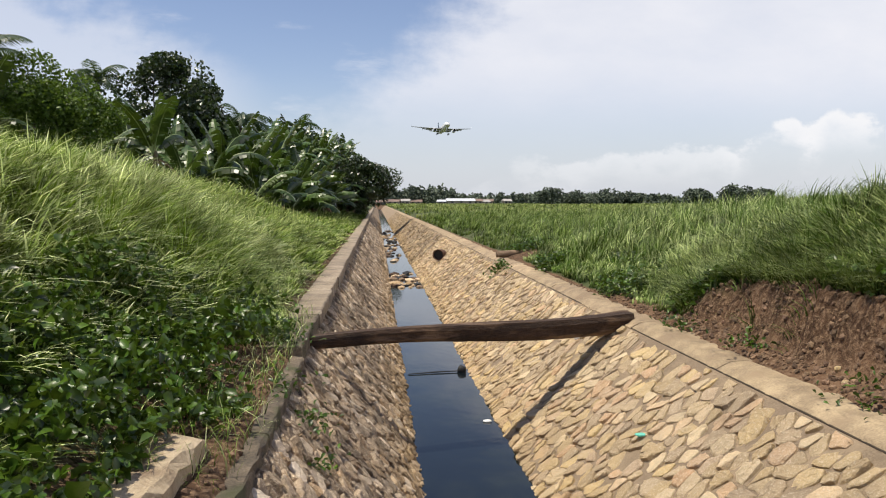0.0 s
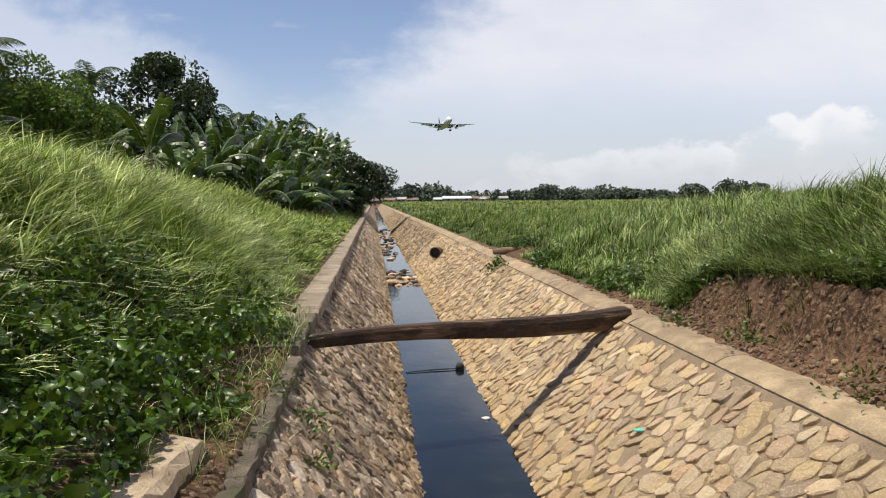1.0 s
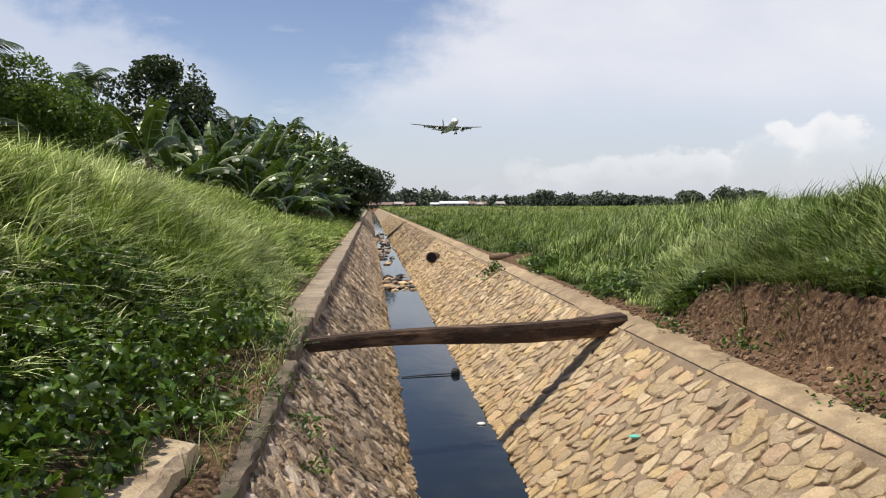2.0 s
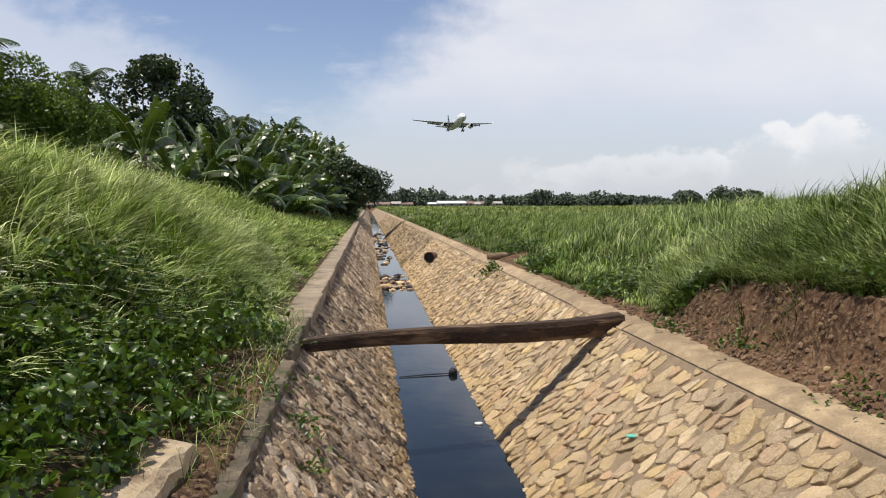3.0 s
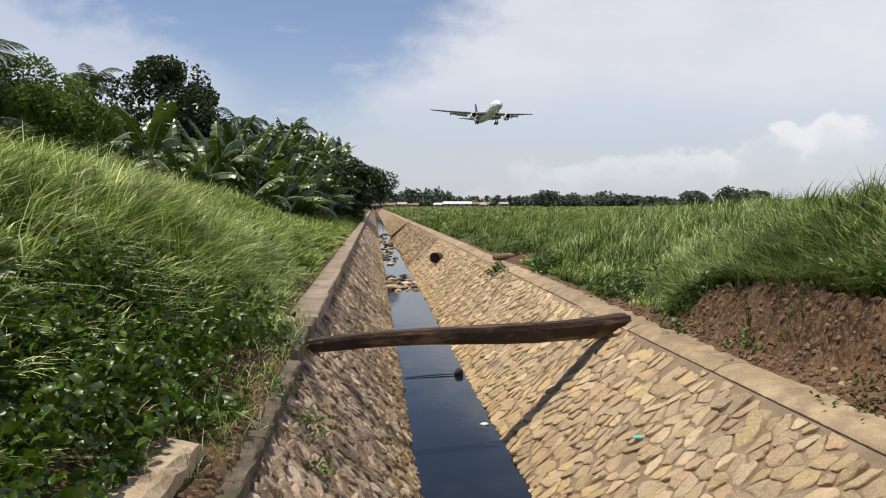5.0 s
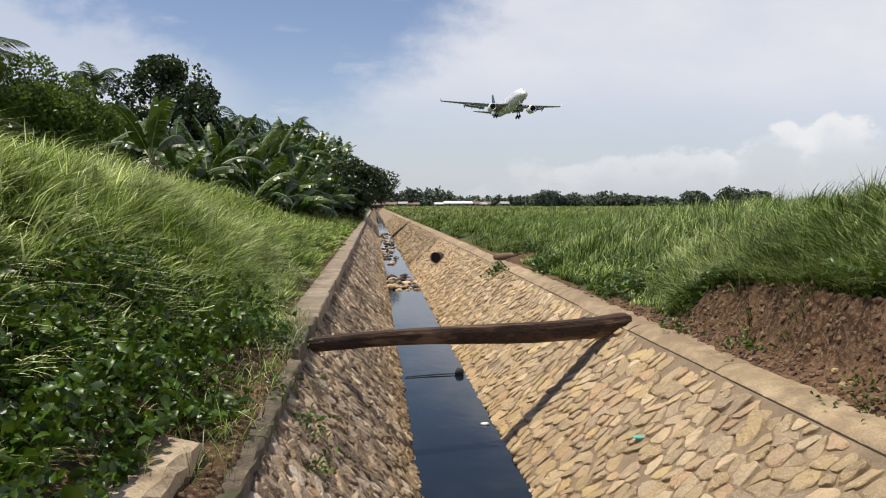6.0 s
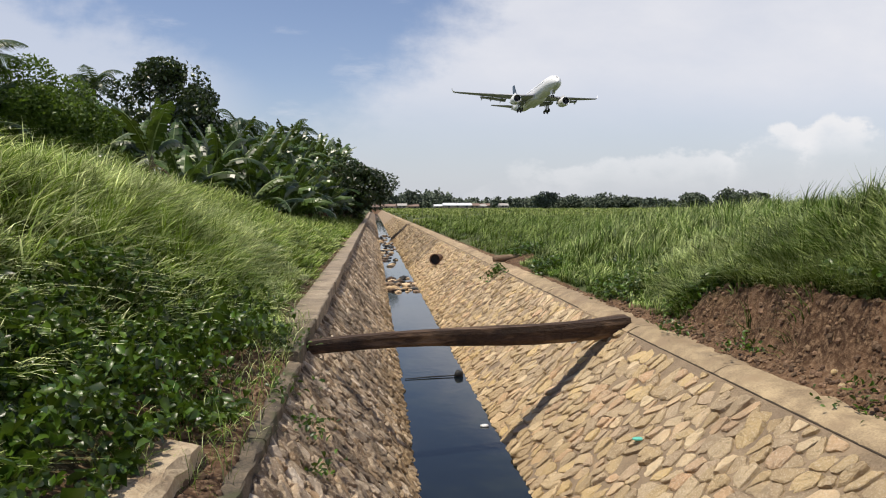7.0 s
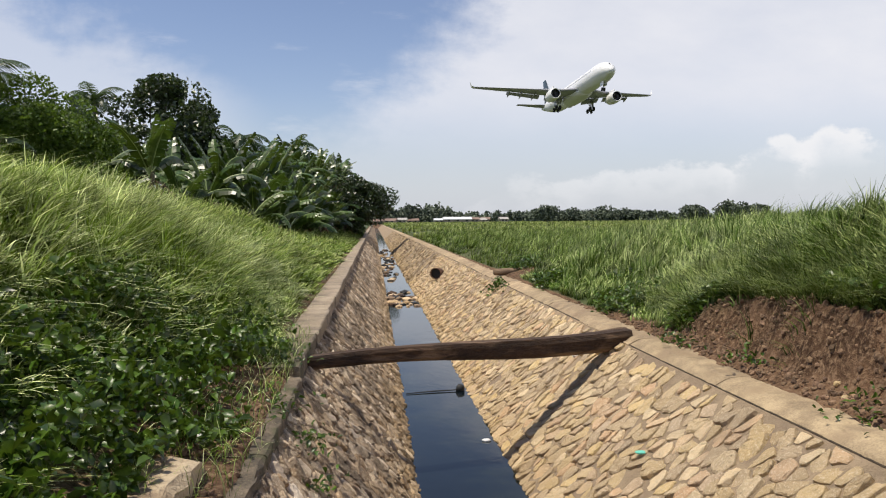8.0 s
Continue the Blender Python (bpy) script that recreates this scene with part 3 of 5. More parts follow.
        bm = bmesh.new()
        box(bm, (ex - 0.22, -27.6, ez + 1.2), (ex + 0.22, -21.6, ez + 2.55), 0.08)
        part("pylon", bm, M_PAINT, nac)
        # tailplane
        part("tailplane", surface([(sd * 0.8, -53.6, 1.25, 5.6, 0.11), (sd * 5, -56.3, 1.8, 3.9, 0.10), (sd * 9.7, -59.2, 2.35, 2.2, 0.09)]), M_BELLY, plane, smooth=True)
        # main gear
        gx, gy = sd * 5.34, -30.4
        leg = part("main_gear", rod((gx - sd * 0.4, gy + 0.2, -1.6), (gx, gy, -5.2), 0.20), M_STEEL, plane, "steel main landing gear leg")
        part("brace", rod((gx - sd * 2.2, gy, -2.2), (gx, gy, -4.0), 0.10), M_STEEL, leg)
        part("bogie_beam", rod((gx, gy + 1.0, -4.95), (gx, gy - 1.0, -5.35), 0.16), M_STEEL, leg)
        bm = bmesh.new()
        box(bm, (gx + sd * 0.55, gy - 0.9, -4.4), (gx + sd * 0.63, gy + 0.9, -2.0), 0.02)
        part("gear_door", bm, M_BELLY, leg)
        wm = wheel_mesh(0.70, 0.5)
        for fy in (1.0, -1.0):
            for fx in (-0.62, 0.62):
                part_mesh("wheel", wm, leg, pose(gx + fx, gy + fy, -5.15 + 0.2 * fy))
    # fin
    part("tail_fin", surface([(2.2, -50.5, 0, 9.2, 0.10), (4.0, -52.6, 0, 7.6, 0.10), (11.0, -58.6, 0, 3.3, 0.09)], True), M_FIN, plane, "dark grey-blue tail fin", smooth=True)
    leg = part("nose_gear", rod((0, -6.3, -2.2), (0, -6.6, -4.5), 0.14), M_STEEL, plane, "steel nose gear leg")
    wm = wheel_mesh(0.52, 0.34)
    for fx in (-0.32, 0.32):
        part_mesh("wheel", wm, leg, pose(fx, -6.6, -4.6))
    for fx in (-0.55, 0.55):
        bm = bmesh.new()
        box(bm, (fx - 0.03, -7.6, -3.7), (fx + 0.03, -5.2, -2.5), 0.01)
        part("gear_door", bm, M_PAINT, leg)
    return plane


AIRLINER = make_airliner()


def flight(t):
    """The airliner's pose: nose place on a gently bowed straight approach."""
    s = t / 8.0
    sink = 0.5 * s ** 3 + 0.5 * math.exp(-((s - 0.9) / 0.09) ** 2)
    return pose(70.4 - 4.9 * s - 0.7 * s * s, 717.0 - 516.5 * s - 11.8 * s * (1 - s), 74.5 - 31.77 * s - 3.4 * s * (1 - s) - sink, 3.77, -1.4, 184.33)


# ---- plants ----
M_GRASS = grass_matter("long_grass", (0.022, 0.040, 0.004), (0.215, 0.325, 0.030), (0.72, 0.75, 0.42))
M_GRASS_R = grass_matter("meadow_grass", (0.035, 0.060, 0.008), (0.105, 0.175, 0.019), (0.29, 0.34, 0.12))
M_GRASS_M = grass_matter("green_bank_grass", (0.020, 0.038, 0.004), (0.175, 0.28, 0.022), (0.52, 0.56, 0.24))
# darker root and middle than meadow_grass: shade among dense blades, in the colour
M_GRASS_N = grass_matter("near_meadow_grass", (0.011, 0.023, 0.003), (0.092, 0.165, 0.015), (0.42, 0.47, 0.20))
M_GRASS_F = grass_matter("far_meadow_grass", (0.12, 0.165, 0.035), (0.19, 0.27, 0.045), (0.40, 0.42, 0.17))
M_WEED = matter("broad_weed_leaf", (0.022, 0.050, 0.005), (0.068, 0.122, 0.011), 6.0, 0.36, 0.15, 40.0, island=0.7, translucent=0.16, spec=0.42, where="World")
M_DARKLEAF = matter("dark_tree_leaf", (0.018, 0.033, 0.011), (0.036, 0.056, 0.018), 2.0, 0.34, 0.0, island=0.6, translucent=0.08, spec=0.6, where="World")
M_LIGHTLEAF = matter("bright_tree_leaf", (0.055, 0.098, 0.013), (0.095, 0.148, 0.021), 2.0, 0.5, 0.0, island=0.4, translucent=0.3, where="World")
M_BANANA = matter("banana_leaf", (0.028, 0.056, 0.010), (0.056, 0.092, 0.018), 1.5, 0.34, 0.1, 25.0, each=0.6, translucent=0.13, spec=0.5)
M_RIB = matter("banana_midrib", (0.20, 0.27, 0.10), (0.30, 0.36, 0.16), 3.0, 0.5, 0.0)
M_DRY = matter("dry_banana_leaf", (0.11, 0.06, 0.03), (0.20, 0.12, 0.06), 3.0, 0.85, 0.2, each=0.3)
M_STEM = matter("banana_stem", (0.06, 0.05, 0.028), (0.11, 0.10, 0.05), 4.0, 0.7, 0.3, c3=(0.09, 0.05, 0.03), stain=2.0)
M_BARK = matter("tree_bark", (0.06, 0.045, 0.035), (0.13, 0.10, 0.075), 5.0, 0.9, 0.5)
M_PALM = matter("palm_leaflet", (0.022, 0.042, 0.016), (0.045, 0.072, 0.03), 2.0, 0.42, 0.0, each=0.3, translucent=0.2)

RS = np.random.RandomState(11)


def blades(name, x, y, length, width, heading, bend, material, label, sink=0.02, segs=3, parent=None, z=None):
    """Grass blades at x, y; arrays. bend: how far the tip leans, in lengths; heading: the way it leans."""
    n = len(x)
    z0 = (land(x, y) if z is None else z) - sink
    ts = np.linspace(0, 1, segs + 1)
    dx, dy = np.cos(heading), np.sin(heading)
    tw = heading + np.pi / 2 + RS.uniform(-1.0, 1.0, n)
    wx, wy = np.cos(tw) * width / 2, np.sin(tw) * width / 2
    cols, al = [], []
    for k, t in enumerate(ts):
        out = length * bend * (0.15 * t + 0.85 * t ** 2.3)
        up = length * (t - 0.42 * np.minimum(bend, 1.6) * t ** 2.4)
        px, py, pz = x + dx * out, y + dy * out, z0 + up
        if k < segs:
            g = (1 - 0.75 * t ** 1.5)
            cols += [np.stack([px - wx * g, py - wy * g, pz], -1), np.stack([px + wx * g, py + wy * g, pz], -1)]
            al += [np.full(n, t), np.full(n, t)]
        else:
            cols.append(np.stack([px, py, pz], -1))
            al.append(np.full(n, 1.0))
    per = len(cols)
    V = np.stack(cols, 1).reshape(-1, 3)
    A = np.stack(al, 1).ravel()
    tri = []
    for k in range(segs - 1):
        a = 2 * k
        tri += [(a, a + 1, a + 3), (a, a + 3, a + 2)]
    a = 2 * (segs - 1)
    tri.append((a, a + 1, a + 2))
    Tt = (np.array(tri)[None] + (np.arange(n) * per)[:, None, None]).reshape(-1, 3)
    ob = new(name, mesh_np(name, V, Tt, material, A))
    return tagged(ob, label, "grass", kind="stuff")


def scatter(n, xr, yr, keep, ybias=1.0):
    x = RS.uniform(xr[0], xr[1], n)
    y = yr[0] + (yr[1] - yr[0]) * RS.uniform(0, 1, n) ** ybias
    ok = RS.uniform(0, 1, n) < keep(x, y)
    return x[ok], y[ok]


def weedy(x, y):
    """Where broad-leaved weeds crowd out the grass on the near bank."""
    ul = L_TOP - COPE - x
    return (1 - smooth(ul + 0.35 * rough_field(x, y, 1.8, 21) - 1.5 * (1 - smooth(y, 4.0, 6.6)), 0.55, 2.35)) * (1 - smooth(y, 6.8, 10.0))


def tufts(name, n, per, xr, yr, keep, tall, width, material, label, head=(-0.15, 0.85), bend=(0.45, 1.25), radius=0.15, segs=3, ybias=1.0, length=(0.55, 1.0)):
    """Grass in clumps: each clump leans its own way and its blades spread from its foot."""
    cx, cy = scatter(n, xr, yr, keep, ybias)
    m = len(cx)
    wind = head[0] + 1.5 * head[1] * rough_field(cx, cy, 1.5, 17)
    hd, ln, bd = RS.normal(wind, 0.45 * head[1], m), RS.uniform(length[0], length[1], m) * tall(cx, cy), RS.uniform(bend[0], bend[1], m)
    k = np.repeat(np.arange(m), per)
    N = len(k)
    ra, rr = RS.uniform(0, 6.283, N), radius * np.sqrt(RS.uniform(0, 1, N)) * (0.6 + 0.8 * RS.uniform(0, 1, m))[k]
    x, y = cx[k] + rr * np.cos(ra), cy[k] + rr * np.sin(ra)
    # lean: the clump's way plus a spread outward
    vx, vy = np.cos(hd)[k] * bd[k] + 0.6 * np.cos(ra), np.sin(hd)[k] * bd[k] + 0.6 * np.sin(ra)
    vx, vy = vx + RS.normal(0, 0.22, N), vy + RS.normal(0, 0.22, N)
    x = np.where(x > 1.0, np.maximum(x, R_TOP + COPE_R + 0.02 + drift(y)), np.minimum(x, L_TOP - COPE - 0.02 + drift(y)))
    return blades(name, x, y, ln[k] * RS.uniform(0.55, 1.12, N), width(y) * RS.uniform(0.6, 1.35, N), np.arctan2(vy, vx), np.hypot(vx, vy) * 0.85, material, label, segs=segs)


def make_grass():
    lab = "tall wind-bent yellow-green grass covering the canal bank"
    rise = lambda x, lo: lo + (1 - lo) * smooth(np.maximum(L_TOP - COPE - x, x - R_TOP - COPE_R), 0.1, 1.3)
    clump = lambda x, y, sd: 0.9 + 0.55 * rough_field(x, y, 1.6, sd)
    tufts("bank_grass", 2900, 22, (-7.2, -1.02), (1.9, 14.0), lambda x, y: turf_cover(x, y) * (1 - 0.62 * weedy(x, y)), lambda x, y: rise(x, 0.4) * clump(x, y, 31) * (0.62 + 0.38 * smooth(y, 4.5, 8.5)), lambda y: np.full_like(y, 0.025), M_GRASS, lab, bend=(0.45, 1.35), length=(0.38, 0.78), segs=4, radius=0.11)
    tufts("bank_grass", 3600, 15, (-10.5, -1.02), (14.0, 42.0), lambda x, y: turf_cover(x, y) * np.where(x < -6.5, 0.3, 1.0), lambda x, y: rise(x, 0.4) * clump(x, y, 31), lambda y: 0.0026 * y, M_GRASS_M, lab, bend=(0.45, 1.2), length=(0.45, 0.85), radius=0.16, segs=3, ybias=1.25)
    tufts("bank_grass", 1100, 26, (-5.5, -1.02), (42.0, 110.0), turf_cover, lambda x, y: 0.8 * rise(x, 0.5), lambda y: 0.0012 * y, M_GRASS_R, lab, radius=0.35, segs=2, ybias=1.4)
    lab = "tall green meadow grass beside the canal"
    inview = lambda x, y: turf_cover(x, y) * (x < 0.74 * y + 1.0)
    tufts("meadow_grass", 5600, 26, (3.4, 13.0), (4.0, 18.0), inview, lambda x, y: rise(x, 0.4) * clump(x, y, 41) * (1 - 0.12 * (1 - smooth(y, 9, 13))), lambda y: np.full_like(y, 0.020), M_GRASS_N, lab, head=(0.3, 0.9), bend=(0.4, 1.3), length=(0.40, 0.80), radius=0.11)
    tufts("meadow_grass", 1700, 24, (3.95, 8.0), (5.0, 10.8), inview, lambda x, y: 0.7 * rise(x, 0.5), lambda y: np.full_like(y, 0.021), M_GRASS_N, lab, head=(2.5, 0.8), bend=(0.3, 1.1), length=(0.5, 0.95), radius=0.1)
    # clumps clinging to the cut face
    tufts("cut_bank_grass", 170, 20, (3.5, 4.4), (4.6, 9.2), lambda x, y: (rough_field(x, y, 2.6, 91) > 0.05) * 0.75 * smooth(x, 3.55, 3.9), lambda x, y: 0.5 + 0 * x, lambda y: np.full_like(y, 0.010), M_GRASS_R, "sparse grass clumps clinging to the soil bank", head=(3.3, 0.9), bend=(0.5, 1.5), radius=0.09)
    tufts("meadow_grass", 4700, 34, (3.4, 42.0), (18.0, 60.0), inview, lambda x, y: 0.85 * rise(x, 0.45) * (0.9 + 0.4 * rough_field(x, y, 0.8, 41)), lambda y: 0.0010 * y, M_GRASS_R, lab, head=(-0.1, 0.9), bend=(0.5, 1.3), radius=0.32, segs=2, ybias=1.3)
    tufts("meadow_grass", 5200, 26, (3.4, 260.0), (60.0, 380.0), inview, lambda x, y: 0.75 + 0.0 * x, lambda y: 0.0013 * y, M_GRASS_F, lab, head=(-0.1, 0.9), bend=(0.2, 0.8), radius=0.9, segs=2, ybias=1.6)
    # grass hanging over the lip of the cut bank
    y = RS.uniform(4.3, 8.6, 2600)
    x = R_TOP + COPE_R + 0.42 + 0.35 * RS.uniform(0, 1, len(y)) ** 1.5 - 0.12 * rough_field(y * 0.4, y, 3.5, 5)
    n = len(y)
    blades("lip_grass", x, y, RS.uniform(0.15, 0.5, n), RS.uniform(0.006, 0.013, n), RS.normal(3.6, 1.1, n), RS.uniform(0.3, 1.5, n), M_GRASS_R, "grass hanging over the lip of the soil bank")
    # short tufts in the joints of the near coping
    x, y = scatter(7000, (-1.35, -0.71), (3.7, 9.5), lambda x, y: 0.12 + 0.88 * (rough_field(x, y, 3.0, 51) > 0.05) * smooth(-x + 0.25 * rough_field(x, y, 2.0, 52), 0.72, 0.95))
    n = len(x)
    blades("coping_tufts", x, y, RS.uniform(0.08, 0.32, n), RS.uniform(0.003, 0.007, n), RS.uniform(0, 6.28, n), RS.uniform(0.3, 1.2, n), M_GRASS, "short grass growing over the broken coping", z=np.maximum(land(x, y), np.where(y < 5.4, 0.08, 0.15)))


make_grass()


def make_swaying_tufts():
    """Single clumps of grass that nod in the wind."""
    meshes = []
    for k in range(4):
        n = 34
        ra, rr = RS.uniform(0, 6.283, n), 0.10 * np.sqrt(RS.uniform(0, 1, n))
        vx, vy = RS.uniform(0.5, 1.0) + 0.5 * np.cos(ra), 0.5 * np.sin(ra) + RS.normal(-0.1, 0.2, n)
        ob = blades("grass_tuft", rr * np.cos(ra), rr * np.sin(ra), RS.uniform(0.5, 1.0, n), RS.uniform(0.011, 0.021, n), np.arctan2(vy, vx), np.hypot(vx, vy), M_GRASS if k < 3 else M_GRASS_N, "", z=np.zeros(n), segs=4)
        meshes.append(ob.data)
        bpy.data.objects.remove(ob)
    rng = random.Random(31)
    made = 0
    while made < 90:
        x, y = (rng.uniform(-5.8, -2.0), rng.uniform(6.0, 13.0)) if made < 66 else (rng.uniform(4.4, 7.5), rng.uniform(6.5, 12.0))
        if x < 0 and weedy(np.array([x]), np.array([y]))[0] > 0.5:
            continue
        ob = tagged(new("grass_tuft", meshes[rng.randrange(3) if x < 0 else 3]), "tall arching clump of pale green grass nodding in wind", "grass", group="nodding grass clumps")
        m = pose(x, y, float(land(np.array([x]), np.array([y]))[0]) - 0.03, 0, 0, rng.uniform(-55, 45))
        ob.matrix_basis = m
        SWAYING.append((ob, m, 0.8 * x + 0.5 * y + rng.uniform(-0.5, 0.5), rng.uniform(2.5, 5.0), rng.uniform(1.6, 2.6)))
        made += 1


SWAYING = []
make_swaying_tufts()


def leaf_cloud(name, pos, size, material, updir=0.7, ratio=0.6, seed=1, rich=True, smooth_shade=False):
    """Folded pointed leaves at positions; returns the mesh."""
    r = np.random.RandomState(seed)
    n = len(pos)
    nrm = r.normal(0, 1, (n, 3))
    nrm /= np.linalg.norm(nrm, axis=1)[:, None]
    nrm = nrm * (1 - updir) + np.array([0, 0, 1.0]) * updir
    nrm /= np.linalg.norm(nrm, axis=1)[:, None]
    ax = np.cross(nrm, r.normal(0, 1, (n, 3)))
    ax /= np.linalg.norm(ax, axis=1)[:, None]
    sd = np.cross(nrm, ax)
    size = np.broadcast_to(np.asarray(size, float), (n,))
    if rich:
        pat = [(-0.5, 0, 0), (-0.32, 0.42, 0.16), (0.08, 0.40, 0.15), (0.5, 0, -0.14), (0.08, -0.40, 0.15), (-0.32, -0.42, 0.16), (-0.2, 0, 0.03), (0.12, 0, 0.02)]
        tri = [(0, 6, 1), (1, 6, 7), (1, 7, 2), (2, 7, 3), (0, 5, 6), (5, 7, 6), (5, 4, 7), (4, 3, 7)]
    else:
        pat = [(-0.5, 0, 0), (0.0, 0.5, 0.14), (0.5, 0, 0), (0.0, -0.5, 0.14)]
        tri = [(0, 2, 1), (0, 3, 2)]
    P = np.array(pat)
    V = pos[:, None] + size[:, None, None] * (P[None, :, 0:1] * ax[:, None] + P[None, :, 1:2] * ratio * sd[:, None] + P[None, :, 2:3] * nrm[:, None])
    Tt = (np.array(tri)[None] + (np.arange(n) * len(pat))[:, None, None]).reshape(-1, 3)
    return mesh_np(name, V.reshape(-1, 3), Tt, material)


def make_weeds():
    keep = lambda x, y: weedy(x, y) * smooth(L_TOP - COPE - x + 0.55 * rough_field(x, y, 2.5, 61), -0.26, 0.05)
    x, y = scatter(36000, (-5.2, -0.80), (1.7, 10.0), keep)
    ok = ~((x > -1.10) & (y < 4.45))
    x, y = x[ok], y[ok]
    hump = 0.26 + 0.50 * rough_field(x, y, 3.4, 62) + 0.34 * rough_field(x, y, 9.0, 63)
    z = np.maximum(land(x, y), np.where((x > -1.27) & (y < 4.45), 0.22, 0.1)) + np.where((x > -1.27) & (y < 4.45), 0.35, 1.0) * np.clip(hump, 0.05, 0.6) * RS.uniform(0.1, 1, len(x)) ** 0.5
    s = RS.uniform(0.04, 0.10, len(x)) * np.where(RS.uniform(0, 1, len(x)) < 0.06, 1.7, 1.0)
    tagged(new("broadleaf_weeds", leaf_cloud("broadleaf_weeds", np.stack([x, y, z], -1), s, M_WEED, 0.42, 0.66, 5)), "dense dark green broad-leaved creeping weeds", "weeds", kind="stuff")
    # weeds rooted in the sunlit slope below the short log
    r = np.random.RandomState(5)
    n = 150
    sx, sy = np.abs(r.normal(0.06, 0.14, n)), 18.0 + r.normal(0, 0.42, n)
    pos = np.stack([R_TOP - sx + 0.05, sy, -sx * 0.877 + 0.02 + r.uniform(0, 0.12, n)], -1)
    tagged(new("slope_weeds", leaf_cloud("slope_weeds", pos, r.uniform(0.05, 0.10, n), M_WEED, 0.5, 0.7, 7)), "small green weeds rooted between slope stones", "weeds", kind="stuff")
    # single leafy plants on the soil face, by the coping and between the stones of the shaded slope
    for k, (px, py, pz, size, n) in enumerate(((3.43, 6.75, 0.22, 0.11, 60), (3.52, 4.95, 0.12, 0.16, 130), (-0.50, 5.75, -0.16, 0.12, 90), (-0.38, 5.25, -0.30, 0.09, 50), (-0.80, 6.0, 0.10, 0.15, 120), (-0.86, 7.5, 0.18, 0.15, 120), (3.40, 8.2, 0.15, 0.12, 80))):
        pos = np.array([px, py, pz]) + r.normal(0, 1, (n, 3)) * np.array([size, size * 1.2, size * 0.55])
        pos[:, 2] = np.maximum(pos[:, 2], pz - 0.03)
        tagged(new("weed_plant", leaf_cloud("weed_plant", pos, r.uniform(0.03, 0.07, n), M_WEED, 0.5, 0.6, 40 + k)), "low leafy green weed rooted among soil and stones", "weeds", kind="stuff")
    # creepers along the foot of the far bank
    x, y = scatter(26000, (3.36, 6.0), (6.0, 24.0), lambda x, y: (rough_field(x, y, 1.3, 71) > 0.1) * turf_cover(x + 0.12, y) * (1 - smooth(x - R_TOP - COPE_R, 0.35, 1.3)))
    x2, y2 = scatter(5000, (3.55, 4.3), (4.2, 9.4), lambda x, y: (rough_field(x, y, 3.1, 73) > 0.36) * 0.4)
    x, y = np.concatenate([x, x2]), np.concatenate([y, y2])
    z = land(x, y) + RS.uniform(0.02, 0.25, len(x))
    tagged(new("broadleaf_weeds", leaf_cloud("broadleaf_weeds", np.stack([x, y, z], -1), RS.uniform(0.05, 0.11, len(x)), M_WEED, 0.6, 0.72, 6)), "fresh green broad-leaved weeds along the coping", "weeds", kind="stuff")


make_weeds()


def broad_tree(name, x, y, top, radius, low, material, seed, label, count=9000, leaf=0.2, lean=(0, 0)):
    """Trunk, limbs and an uneven crown from low to top over the ground."""
    rng = random.Random(seed)
    r = np.random.RandomState(seed)
    base = float(land(np.array([x]), np.array([y]))[0])
    root = tagged(new(name), label, "tree")
    root.matrix_basis = pose(x, y, base - 0.05)
    H = top - base
    mid = (low + H) / 2
    bm = bmesh.new()
    fork = Vector((0.1, 0, max(0.8, low * 0.9)))
    loft(bm, tube_rings([(0, 0, 0), (0.05, 0.04, fork.z * 0.5), fork], [0.19, 0.15, 0.13], 9, 0.08, rng))
    part("trunk", bm, M_BARK, root, smooth=True)
    centres = []
    nc = 34
    for k in range(nc):
        v = r.normal(0, 1, 3)
        v /= np.linalg.norm(v)
        rad = r.uniform(0.35, 1.0) ** 0.5 * r.uniform(0.72, 1.08)
        c = np.array([lean[0], lean[1], mid]) + v * rad * np.array([radius * 0.8, radius * 0.8, (H - low) / 2 * 0.86])
        centres.append(c)
    for k in range(7):
        c = Vector(centres[k * 4])
        bm = bmesh.new()
        m1 = fork.lerp(c, 0.5) + Vector((rng.uniform(-0.2, 0.2), rng.uniform(-0.2, 0.2), 0.15))
        loft(bm, tube_rings([fork - Vector((0, 0, 0.1)), m1, c], [0.09, 0.055, 0.02], 6))
        part("limb", bm, M_BARK, root, smooth=True)
    per = count // nc
    pts = []
    for c in centres:
        rc = radius * r.uniform(0.20, 0.40)
        v = r.normal(0, 1, (per, 3))
        v /= np.linalg.norm(v, axis=1)[:, None]
        pts.append(c + v * (r.uniform(0.25, 1.0, (per, 1)) ** 0.45) * rc * np.array([1.1, 1.1, 0.8]))
    pts = np.concatenate(pts)
    pts = pts[pts[:, 2] > 0.15]
    part_mesh("crown", leaf_cloud("crown", pts, r.uniform(0.7, 1.3, len(pts)) * leaf, material, 0.42, 0.62, seed, rich=False), root)
    return root


